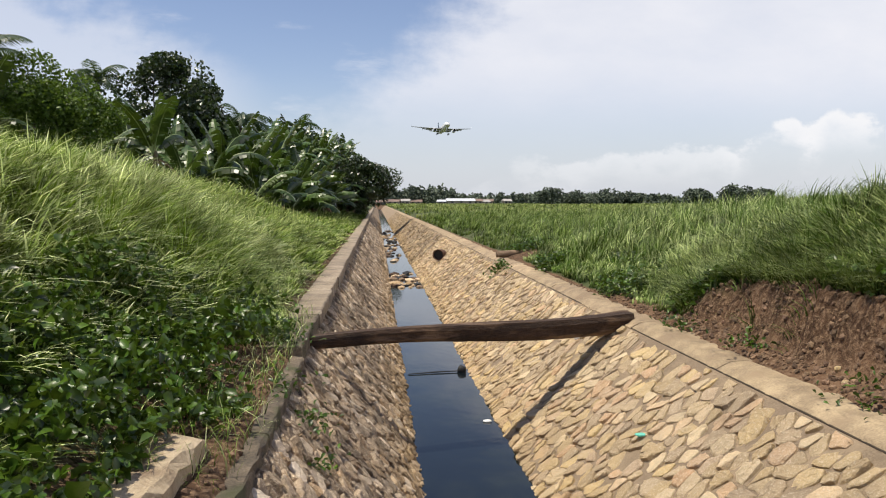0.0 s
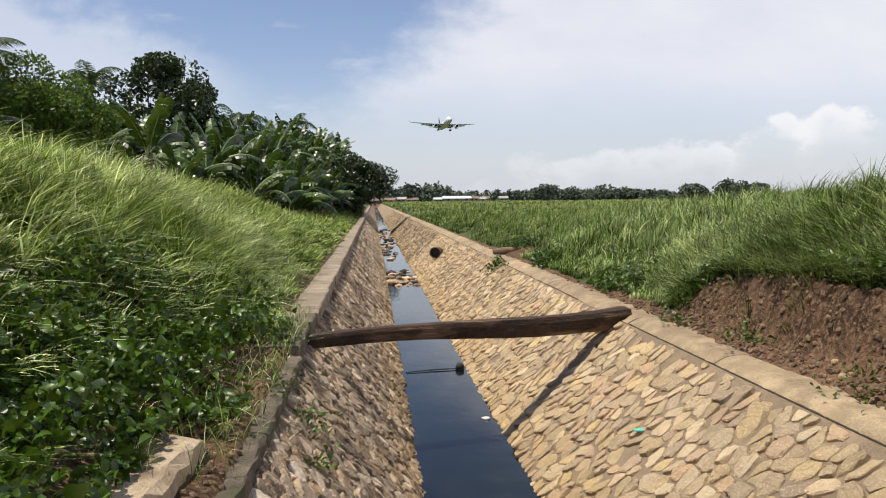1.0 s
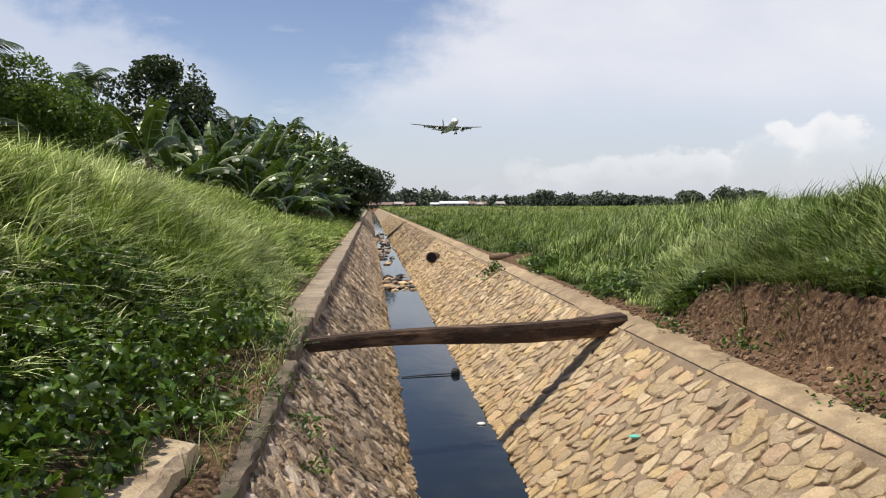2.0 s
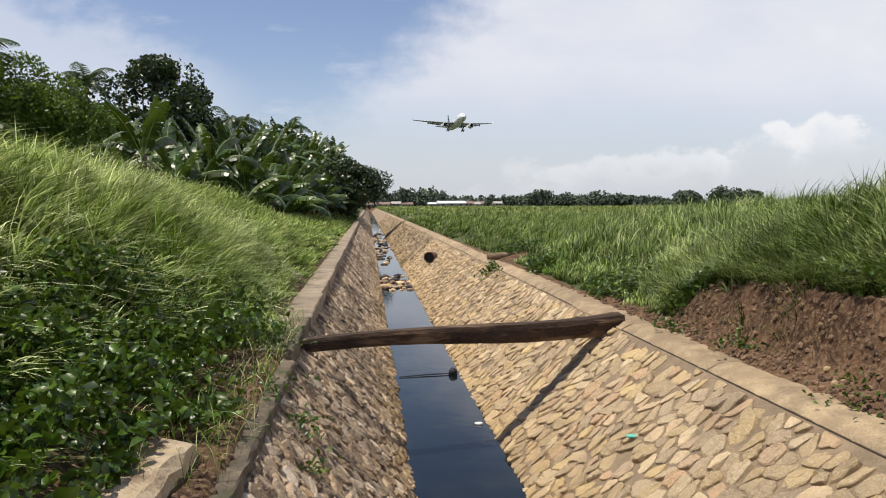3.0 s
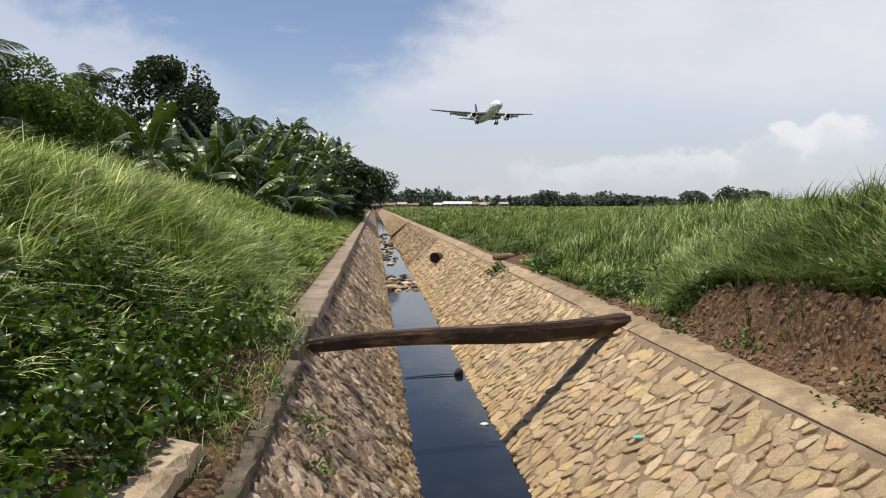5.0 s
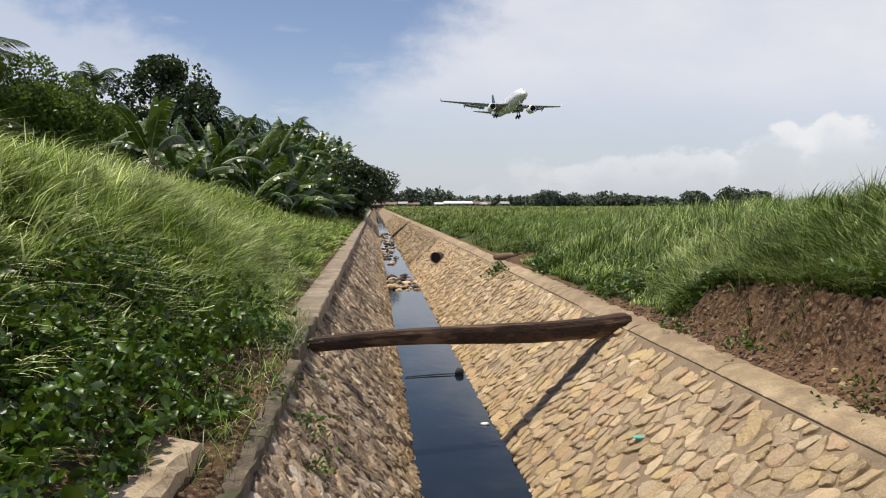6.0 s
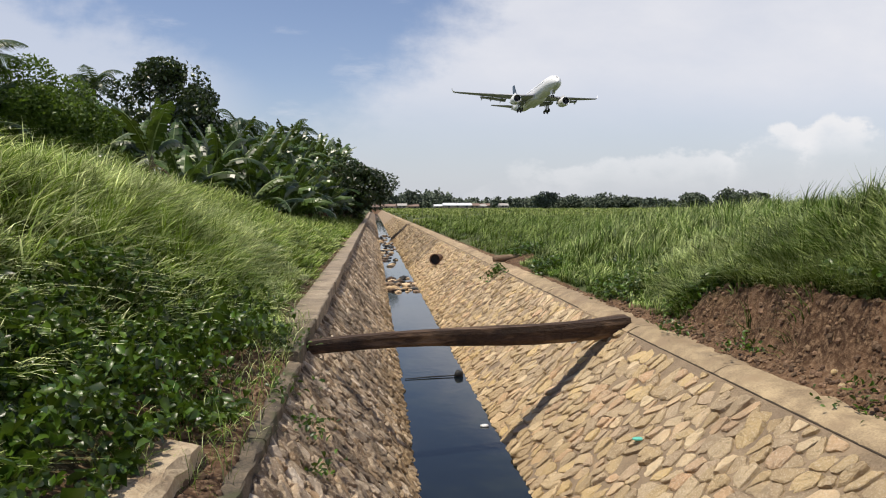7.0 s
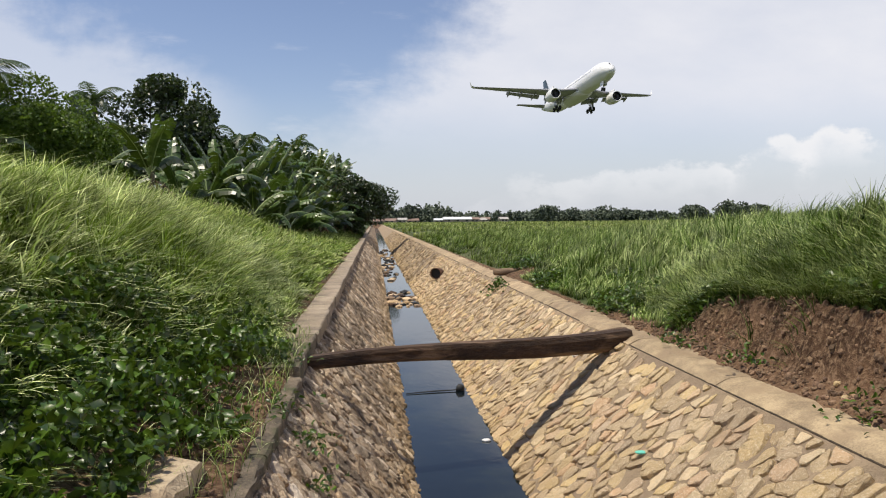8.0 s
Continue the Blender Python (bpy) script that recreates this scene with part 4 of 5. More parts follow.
def make_trees():
    B = "dense dark green broad-leaved tree behind the grassy bank"
    def up(tan, d):
        return 1.5 + tan * d
    broad_tree("broadleaf_tree", -0.41 * 27, 27, up(0.203, 27), 2.7, 0.1, M_LIGHTLEAF, 101, "bright green bushy tree rising behind the bank", 24000, 0.13)
    broad_tree("broadleaf_tree", -0.262 * 42, 42, up(0.218, 42), 3.6, 0.2, M_DARKLEAF, 102, "tall dark glossy-leaved tree, highest of the grove", 12000, 0.25)
    broad_tree("broadleaf_tree", -0.375 * 36, 36, up(0.115, 36), 2.3, 0.3, M_DARKLEAF, 103, B, 7000, 0.22)
    broad_tree("broadleaf_tree", -0.49 * 30, 30, up(0.13, 30), 2.2, 0.3, M_DARKLEAF, 110, B, 7000, 0.2)
    broad_tree("broadleaf_tree", -0.125 * 64, 64, up(0.100, 64), 2.6, 0.6, M_DARKLEAF, 104, B, 8000, 0.26)
    broad_tree("broadleaf_tree", -0.175 * 60, 60, up(0.106, 60), 3.0, 0.4, M_DARKLEAF, 109, B, 8000, 0.26)
    broad_tree("broadleaf_tree", -0.215 * 52, 52, up(0.098, 50), 2.6, 0.3, M_DARKLEAF, 111, B, 7000, 0.24)
    broad_tree("broadleaf_tree", -0.085 * 72, 72, up(0.088, 72), 2.5, 0.4, M_DARKLEAF, 105, B, 8000, 0.27)
    broad_tree("broadleaf_tree", -2.3, 66, up(0.064, 66), 3.1, 0.3, M_DARKLEAF, 106, "dark spreading tree overhanging the far end of the canal", 9000, 0.26, lean=(1.3, 0))
    for k, (a, d, tan, r) in enumerate(((-0.225, 43, 0.15, 2.5), (-0.365, 38, 0.165, 2.3), (-0.46, 33, 0.168, 2.2), (-0.335, 40, 0.14, 2.0), (-0.33, 44, 0.11, 2.6), (-0.44, 40, 0.15, 2.8), (-0.50, 36, 0.12, 2.6), (-0.20, 44, 0.06, 2.2), (-0.18, 47, 0.045, 1.9), (-0.15, 53, 0.055, 2.0), (-0.12, 58, 0.05, 2.0), (-0.09, 68, 0.05, 2.0), (-0.13, 66, 0.09, 3.0), (-0.06, 80, 0.05, 2.0))):
        broad_tree("undergrowth_tree", a * d, d, up(tan + 0.008, d), r, 0.0, M_DARKLEAF, 130 + k, "low dark leafy undergrowth filling the grove", 5500, 0.26)
    broad_tree("broadleaf_tree", -0.03 * 92, 92, up(0.062, 92), 3.0, 0.3, M_DARKLEAF, 107, B, 6000, 0.3)


make_trees()


def banana_leaf_mesh(L, W, th0, droop, seed, material):
    """A torn arching blade along +y from its stalk, with the midrib joined on."""
    r = random.Random(seed)
    n = 15
    pts, dirs = [Vector((0, 0, 0))], []
    for k in range(n):
        th = th0 - droop * (k / n) ** 1.3
        d = Vector((0, math.cos(th), math.sin(th)))
        dirs.append(d)
        pts.append(pts[-1] + d * L / n)
    dirs.append(dirs[-1])
    v, f = [], []
    fold = r.uniform(0.1, 0.5)
    for k in range(2, n):
        t = (k - 2) / (n - 2)
        w = W * (0.35 + 0.65 * math.sin(math.pi * min(1, t * 0.85 + 0.12)) ** 0.7) * (1 if t < 0.9 else 0.6)
        for sd in (-1, 1):
            tear = r.uniform(0.0, 0.25) if r.random() < 0.5 else 0.0
            hang = fold + r.uniform(-0.12, 0.3)
            up = Vector((0, -dirs[k].z, dirs[k].y))
            fwd = 0.22
            def at(base, q, along):
                a = hang * (0.4 + q)
                return base + Vector((sd * w * q * math.cos(a), 0, 0)) - up * (w * q * math.sin(a)) + dirs[k] * (along + fwd * w * q)
            seg = L / n
            i0 = len(v)
            v += [pts[k], pts[k + 1], at(pts[k], 0.55, tear * seg), at(pts[k + 1], 0.55, -tear * seg * 0.5), at(pts[k], 1.0, tear * seg * 1.6), at(pts[k + 1], 1.0, -tear * seg * 1.5)]
            f += [(i0, i0 + 1, i0 + 3, i0 + 2), (i0 + 2, i0 + 3, i0 + 5, i0 + 4)]
    me = mesh_from("leaf", v, f, material)
    # midrib
    me.materials.append(M_RIB if material is M_BANANA else M_DRY)
    bm = bmesh.new()
    bm.from_mesh(me)
    n0 = len(bm.faces)
    loft(bm, tube_rings([p - Vector((0, 0, 0.01)) for p in pts], [0.035 * (1 - 0.8 * k / n) for k in range(n + 1)], 4))
    bm.faces.ensure_lookup_table()
    for q in bm.faces[n0:]:
        q.material_index = 1
    bm.to_mesh(me)
    bm.free()
    return me


BANANA_LEAVES = [banana_leaf_mesh(2.3, 0.30, 1.25, 0.9, 1, M_BANANA), banana_leaf_mesh(2.5, 0.33, 1.1, 1.5, 2, M_BANANA), banana_leaf_mesh(2.2, 0.30, 0.9, 1.9, 3, M_BANANA),
                 banana_leaf_mesh(2.4, 0.32, 1.35, 0.5, 4, M_BANANA), banana_leaf_mesh(2.0, 0.30, 0.7, 1.7, 5, M_BANANA), banana_leaf_mesh(2.1, 0.34, 1.0, 1.2, 6, M_BANANA)]
DRY_LEAVES = [banana_leaf_mesh(1.7, 0.2, -0.4, 1.1, 7, M_DRY), banana_leaf_mesh(1.5, 0.16, -0.8, 0.7, 8, M_DRY)]


def banana_plant(x, y, height, seed, sway=False, label="broad-leaved banana plant with torn arching leaves"):
    rng = random.Random(seed)
    base = float(land(np.array([x]), np.array([y]))[0])
    root = tagged(new("banana_plant"), label, "banana plant", group="banana grove")
    root.matrix_basis = pose(x, y, base - 0.05)
    st = max(0.5, height - 1.9)
    bm = bmesh.new()
    loft(bm, tube_rings([(0, 0, 0), (rng.uniform(-0.06, 0.06), 0, st * 0.5), (rng.uniform(-0.1, 0.1), 0.02, st), (0, 0, st + 0.35)], [0.14, 0.12, 0.09, 0.03], 9, 0.05, rng))
    part("stem", bm, M_STEM, root, smooth=True)
    n = rng.choice((7, 8, 9))
    for k in range(n):
        me = BANANA_LEAVES[rng.randrange(6)]
        if k < 2:
            me = BANANA_LEAVES[rng.choice((0, 3))]
        m = pose(0, 0, st + rng.uniform(-0.15, 0.3), rng.uniform(-12, 8), rng.uniform(-14, 14), k * 137.5 + rng.uniform(-25, 25))
        lf = part_mesh("leaf", me, root, m)
        lf.scale = [rng.uniform(0.95, 1.3)] * 3
        if sway:
            SWAYING.append((lf, m, rng.uniform(0, 6.28), rng.uniform(3.0, 7.5), rng.uniform(2.0, 3.4)))
    for k in range(rng.choice((1, 2, 3))):
        part_mesh("dry_leaf", DRY_LEAVES[rng.randrange(2)], root, pose(0, 0, st - 0.1, 0, 0, rng.uniform(0, 360)), "brown withered hanging leaf")
    return root


def make_bananas():
    rng = random.Random(77)
    for a, d, tan in ((-0.335, 31, 0.125), (-0.275, 30, 0.125), (-0.30, 34, 0.10), (-0.40, 29, 0.09), (-0.46, 27, 0.085), (-0.235, 33, 0.07), (-0.205, 34, 0.085), (-0.185, 37, 0.065), (-0.36, 33, 0.06), (-0.245, 38, 0.095), (-0.49, 24, 0.16)):
        banana_plant(a * d, d, 1.5 + tan * d - float(land(np.array([a * d]), np.array([d]))[0]), rng.randrange(9999), True)
    y = 36.0
    while y < 86:
        xx = -(2.2 + max(0.0, 72 - y) * 0.085) + rng.uniform(-0.5, 0.3)
        canopy = 1.5 + y * (0.080 + 0.022 * min(1.0, max(0.0, (75 - y) / 30.0))) - 0.5
        banana_plant(xx, y, rng.uniform(2.5, 3.4), rng.randrange(9999), y < 46)
        banana_plant(xx - rng.uniform(0.7, 1.6), y + rng.uniform(-0.8, 0.8), rng.uniform(0.78, 1.0) * canopy, rng.randrange(9999), y < 46)
        if rng.random() < 0.6:
            banana_plant(xx - rng.uniform(1.8, 3.0), y + rng.uniform(-0.8, 0.8), rng.uniform(0.8, 1.05) * canopy, rng.randrange(9999))
        banana_plant(xx + rng.uniform(-0.3, 0.5), y + rng.uniform(0.6, 1.2), rng.uniform(1.9, 2.6), rng.randrange(9999), label="young banana plant with leaves close to the ground")
        y += rng.uniform(1.6, 2.3)


make_bananas()


def frond_mesh(L, seed):
    r = random.Random(seed)
    n = 20
    pts, dirs = [Vector((0, 0, 0))], []
    th0, droop = r.uniform(0.7, 1.2), r.uniform(1.3, 1.9)
    for k in range(n):
        th = th0 - droop * (k / n) ** 1.2
        dirs.append(Vector((0, math.cos(th), math.sin(th))))
        pts.append(pts[-1] + dirs[-1] * L / n)
    dirs.append(dirs[-1])
    v, f = [], []
    for k in range(2, n + 1):
        for half in (0, 0.5):
            for sd in (-1, 1):
                t = (k - half) / n
                ln = L * 0.26 * math.sin(math.pi * min(1, t * 0.86 + 0.12)) + 0.1
                p = pts[k - 1].lerp(pts[k], 1 - half)
                d = dirs[k]
                out = (Vector((sd * 0.8, 0, -0.35 + r.uniform(-0.2, 0.1))) + d * 0.55).normalized()
                w = d * 0.035
                i0 = len(v)
                q = p + out * ln * 0.6 + Vector((0, 0, -0.02))
                e = p + out * ln + Vector((0, 0, -0.16 * ln))
                v += [p - w, p + w, q + w * 0.8, q - w * 0.8, e]
                f += [(i0, i0 + 1, i0 + 2, i0 + 3), (i0 + 3, i0 + 2, i0 + 4)]
    bm = bmesh.new()
    me = mesh_from("frond", v, f, M_PALM)
    bm.from_mesh(me)
    loft(bm, tube_rings(pts, [0.04 * (1 - 0.85 * k / n) for k in range(n + 1)], 4))
    bm.to_mesh(me)
    bm.free()
    return me


FRONDS = [frond_mesh(3.0, s) for s in (1, 2, 3)]


def palm(x, y, top, seed, size=1.0):
    rng = random.Random(seed)
    base = float(land(np.array([x]), np.array([y]))[0])
    root = tagged(new("coconut_palm"), "feathery coconut palm above the banana grove", "palm tree")
    root.matrix_basis = pose(x, y, base - 0.05)
    h = top - base - 0.9 * size
    bm = bmesh.new()
    loft(bm, tube_rings([(0.25 * math.sin(k / 9 * 2.0), 0, h * k / 9) for k in range(10)], [0.2 - 0.009 * k for k in range(10)], 9, 0.06, rng))
    part("trunk", bm, M_BARK, root, smooth=True)
    for k in range(14):
        m = pose(0.25 * math.sin(2.0), 0, h, rng.uniform(-35, 15), rng.uniform(-12, 12), k * 137.5 + rng.uniform(-15, 15))
        fr = part_mesh("frond", FRONDS[k % 3], root, m)
        fr.scale = [size * rng.uniform(0.8, 1.1)] * 3
        if y < 60:
            SWAYING.append((fr, m, rng.uniform(0, 6.28), rng.uniform(2.0, 4.5), rng.uniform(2.2, 3.5)))


palm(-0.345 * 46, 46, 1.5 + 0.166 * 46, 1, 0.7)
palm(-0.172 * 52, 52, 1.5 + 0.118 * 52, 2, 0.9)
palm(-0.50 * 25, 25, 1.5 + 0.20 * 25, 3, 0.7)
palm(-0.10 * 66, 66, 1.5 + 0.105 * 66, 4, 0.8)


# ---- far things across the field ----
M_ROOFW = matter("white_metal_roof", (0.62, 0.63, 0.65), (0.75, 0.76, 0.78), 0.3, 0.5, 0.0, 3.0)
M_ROOFR = matter("rusty_brown_roof", (0.17, 0.115, 0.09), (0.26, 0.185, 0.15), 0.3, 0.8, 0.0, 3.0)
M_ROOFG = matter("pale_grey_roof", (0.32, 0.30, 0.28), (0.44, 0.41, 0.38), 0.3, 0.7, 0.0, 3.0)
M_WALLF = matter("pale_house_wall", (0.25, 0.21, 0.17), (0.38, 0.33, 0.28), 0.4, 0.9, 0.0, 3.0)
M_PANE = matter("dark_house_pane", (0.02, 0.025, 0.03), (0.04, 0.045, 0.05), 0.6, 0.2, 0.0, 3.0)
# paler and greyer than near leaves: distance haze mixed into the colour
M_FAROAK = matter("hazed_far_tree_leaf", (0.075, 0.10, 0.065), (0.11, 0.135, 0.09), 0.2, 0.7, 0.0, 3.0, island=0.4, where="World")


def house(x, y, w, d, h, roof_h, roof, label, rz=0.0):
    root = tagged(new("house"), label, "house")
    base = float(land(np.array([x]), np.array([y]))[0])
    root.matrix_basis = pose(x, y, base - 0.1, 0, 0, rz)
    bm = bmesh.new()
    box(bm, (-w / 2, -d / 2, 0), (w / 2, d / 2, h))
    part("wall", bm, M_WALLF, root)
    bm = bmesh.new()
    o = 0.6
    loft(bm, [[(-w / 2 - o, -d / 2 - o, h - 0.1), (-w / 2 - o, 0, h + roof_h), (-w / 2 - o, d / 2 + o, h - 0.1), (-w / 2 - o, d / 2 + o, h - 0.3), (-w / 2 - o, -d / 2 - o, h - 0.3)],
              [(w / 2 + o, -d / 2 - o, h - 0.1), (w / 2 + o, 0, h + roof_h), (w / 2 + o, d / 2 + o, h - 0.1), (w / 2 + o, d / 2 + o, h - 0.3), (w / 2 + o, -d / 2 - o, h - 0.3)]])
    bmesh.ops.recalc_face_normals(bm, faces=bm.faces)
    part("roof", bm, roof, root)
    n = max(2, int(w / 4))
    for k in range(n):
        bm = bmesh.new()
        cx = -w / 2 + w * (k + 0.5) / n
        box(bm, (cx - 0.6, -d / 2 - 0.05, h * 0.35), (cx + 0.6, -d / 2 + 0.05, h * 0.75))
        part("window", bm, M_PANE, root)


def make_far():
    D = 430.0
    W = "low pale building with a long white metal roof"
    house(0.114 * D, D, 15, 9, 2.0, 1.2, M_ROOFW, W)
    house(0.091 * D, D + 6, 4.5, 7, 1.6, 0.9, M_ROOFW, W)
    Rr = "small house with a rusty brown roof among far trees"
    for k, (a, w) in enumerate(((0.028, 11), (0.046, 8), (0.062, 12), (0.142, 9), (0.155, 12), (0.17, 8), (0.012, 9), (0.19, 7))):
        house(a * D, D + 20 + 16 * (k % 3), w * 0.6, 6, 1.5 + 0.4 * (k % 2), 1.2, (M_ROOFR, M_ROOFG, M_ROOFR)[k % 3], Rr, (k * 37) % 30 - 15)
    # wood along the horizon
    r = np.random.RandomState(9)
    pts, sz = [], []
    for k in range(520):
        a = r.uniform(-0.06, 0.95)
        d = r.uniform(470, 640)
        top = 4.4 + 3.6 * r.uniform() + 3.0 * max(0, math.sin(a * 23.0)) * r.uniform(0.3, 1)
        if a < 0.105:
            top += 3.0
        elif a > 0.24:
            top *= 0.66
        if 0.2 < a < 0.4:
            top += 1.5
        c = np.array([a * d, d, 0.4])
        rad = r.uniform(2.5, 5.5)
        m = 190
        v = r.normal(0, 1, (m, 3))
        v /= np.linalg.norm(v, axis=1)[:, None]
        v[:, 2] = np.abs(v[:, 2])
        pts.append(c + v * r.uniform(0.5, 1, (m, 1)) * np.array([rad, rad, top]))
        sz.append(np.full(m, 1.7))
    pts = np.concatenate(pts)
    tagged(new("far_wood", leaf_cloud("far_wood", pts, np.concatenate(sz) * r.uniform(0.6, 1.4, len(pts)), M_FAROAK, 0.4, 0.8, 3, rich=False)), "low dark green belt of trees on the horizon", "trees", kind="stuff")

    def far_tree(a, d, top, width, seed, label):
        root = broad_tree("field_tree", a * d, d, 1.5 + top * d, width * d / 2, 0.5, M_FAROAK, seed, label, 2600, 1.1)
        return root
    far_tree(0.232, 330, 0.018, 0.042, 201, "rounded dark tree standing out from the far wood")
    far_tree(0.265, 345, 0.012, 0.05, 202, "spreading dark tree beyond the field")
    far_tree(0.31, 330, 0.013, 0.06, 203, "spreading dark tree beyond the field")
    far_tree(0.345, 330, 0.013, 0.04, 207, "spreading dark tree beyond the field")
    far_tree(0.435, 280, 0.018, 0.04, 204, "flat-crowned dark tree beyond the field")
    far_tree(0.49, 280, 0.022, 0.055, 205, "flat-crowned dark tree beyond the field")
    far_tree(0.525, 290, 0.018, 0.04, 206, "flat-crowned dark tree beyond the field")


make_far()


# ---- small things about the canal ----
def slope_r(s, y, off=0.0):
    """A point on the sunlit slope: s from its top (0) to its foot (1), raised by off."""
    run, drop = R_TOP - R_FOOT, -DEEP
    ln = math.hypot(run, drop)
    nx, nz = -drop / ln, run / ln
    return Vector((R_TOP - run * s + nx * off + float(drift(y)), y, DEEP * s + nz * off))


def make_small():
    rng = random.Random(12)
    # drain pipe in the slope, and an iron pipe on the coping
    y = 27.9
    p = slope_r(0.405, y, 0.17)
    bm = bmesh.new()
    n = 20
    ax = Vector((-0.3, -0.95, 0.05)).normalized()
    u, v = ax.cross(Vector((0, 0, 1))).normalized(), Vector((0, 0, 1))
    def ring(d, r):
        return [p + ax * d + (u * math.cos(2 * math.pi * k / n) + v * math.sin(2 * math.pi * k / n)) * r for k in range(n)]
    loft(bm, [ring(-0.4, 0.20), ring(0.24, 0.20), ring(0.24, 0.18), ring(-0.4, 0.18)], cap=False)
    bmesh.ops.recalc_face_normals(bm, faces=bm.faces)
    pipe = part("drain_pipe", bm, M_RUST, None, smooth=False)
    tagged(pipe, "dark round drain pipe opening in the stone slope", "pipe")
    # black disc just inside the mouth stands in for the shade down the pipe
    bm = bmesh.new()
    loft(bm, [ring(0.10, 0.178), ring(0.12, 0.178)])
    part("drain_bottom", bm, M_DARK, pipe, "black disc for the shade inside the pipe")
    bm = bmesh.new()
    y = 19.4
    loft(bm, tube_rings([(3.14, y - 0.1, 0.175), (3.57, y, 0.18), (4.02, y + 0.1, 0.19)], [0.085, 0.09, 0.085], 12, 0.03, rng))
    tagged(part("fallen_log", bm, M_LOGPALE, smooth=True), "short brown log lying on the coping", "log")
    # bits of rubbish
    def bit(name, at, size, m, label, cat, flat=0.35):
        bm = bmesh.new()
        bmesh.ops.create_icosphere(bm, subdivisions=2, radius=1.0)
        for q in bm.verts:
            k = 1 + 0.35 * noise.noise(q.co * 1.7 + Vector(at))
            q.co = Vector((q.co.x * size * k, q.co.y * size * k * 0.7, q.co.z * size * flat * k))
        ob = part(name, bm, m, smooth=True, m=Matrix.Translation(at))
        tagged(ob, label, cat)
    bit("plastic_rag", slope_r(0.432, 6.52, 0.03), 0.05, M_RAG, "crumpled turquoise plastic scrap on the stone slope", "litter")
    bit("black_float", Vector((R_FOOT - 0.05, 12.45, WATER + 0.04)), 0.075, M_DARK, "black lump of rubbish at the water's edge", "litter", 1.0)
    bit("white_scrap", Vector((R_FOOT - 0.06, 9.55, WATER + 0.01)), 0.06, M_WHITE, "white plastic scrap floating at the water's edge", "litter")
    bit("white_scrap", slope_r(0.232, 9.86, 0.03), 0.05, M_WHITE, "white plastic scrap on the stones under the beam", "litter", 0.7)
    bit("white_scrap", Vector((-1.02, 4.75, float(land(-1.02, 4.75)) + 0.05)), 0.05, M_WHITE, "crumpled white plastic scrap in the weeds by the coping", "litter", 0.8)
    for q in ((3.47, 8.35), (3.52, 8.6), (3.5, 5.35), (3.6, 5.6)):
        bit("pale_stone", Vector((*q, float(land(*q)) + 0.015)), 0.035, M_STONE, "pale loose stone lying beside the concrete coping", "stone", 0.7)
    # a thin stick across the water
    bm = bmesh.new()
    loft(bm, tube_rings([(L_FOOT + 0.05, 12.3, WATER + 0.012), (1.0, 12.4, WATER + 0.018), (R_FOOT - 0.08, 12.45, WATER + 0.02)], [0.008, 0.012, 0.009], 6))
    tagged(part("floating_stick", bm, M_DARK), "thin dark stick floating across the water", "stick")
    # rubbish and stones gathered in the far water
    for k in range(120):
        y = rng.choice((rng.uniform(25, 30), rng.uniform(36, 75), rng.uniform(36, 75)))
        x = rng.uniform(L_FOOT - 0.05, R_FOOT + 0.05) + float(drift(y))
        bm = bmesh.new()
        bmesh.ops.create_icosphere(bm, subdivisions=1, radius=1.0)
        s = rng.uniform(0.07, 0.22)
        for q in bm.verts:
            q.co = Vector((q.co.x * s * rng.uniform(0.8, 1.2), q.co.y * s * rng.uniform(0.8, 1.3), q.co.z * s * rng.uniform(0.35, 0.6)))
        ob = part("bed_stone", bm, (M_STONE_L, M_DARK, M_LOG, M_LOGPALE)[rng.choice((0, 0, 1, 1, 2, 3))], m=pose(x, y, WATER + 0.01, 0, 0, rng.uniform(0, 360)))
        tagged(ob, "wet brown stone lying in the shallow canal", "stone", group="stones in the canal")
    # displaced piece of old coping, sunk in the bank
    bm = bmesh.new()
    prof = [(-1.24, -0.15), (-1.24, 0.21), (-1.12, 0.235), (-0.99, 0.24), (-0.95, 0.20), (-0.93, -0.15)]
    rings = []
    for k in range(15):
        yk = 2.3 + 2.02 * k / 14
        e = 0.05 if k == 14 else 0.0
        rings.append([(px + rng.uniform(-0.02, 0.02) + (0.06 * (k - 7) / 14), yk + rng.uniform(-0.02, 0.02), pz + rng.uniform(-0.022, 0.022) - e) for px, pz in prof])
    loft(bm, rings)
    bmesh.ops.recalc_face_normals(bm, faces=bm.faces)
    tagged(part("broken_coping_block", bm, M_BLOCK), "displaced broken block of pale concrete coping in weeds", "concrete block")
    # clods and pebbles under the cut bank and by the broken coping
    bm = bmesh.new()
    bmesh.ops.create_icosphere(bm, subdivisions=1, radius=1.0)
    clod = [q.co * rng.uniform(0.75, 1.2) for q in bm.verts]
    sides = [tuple(q.index for q in fc.verts) for fc in bm.faces]
    bm.free()
    V, F = [], []
    for k in range(1950):
        if k >= 1500:
            y = rng.uniform(4.2, 9.0)
            x = R_TOP + COPE_R - LAP_R + rng.uniform(0.08, 0.62)
        elif k < 1150:
            y = rng.uniform(4.2, 13.0)
            x = R_TOP + COPE_R + abs(rng.gauss(0.05, 0.22)) - 0.08
            if turf_cover(np.array([x]), np.array([y]))[0] > 0.5:
                continue
        else:
            y, x = rng.uniform(3.2, 8.2), rng.uniform(-1.15, -0.74)
        z = float(land(np.array([x]), np.array([y]))[0])
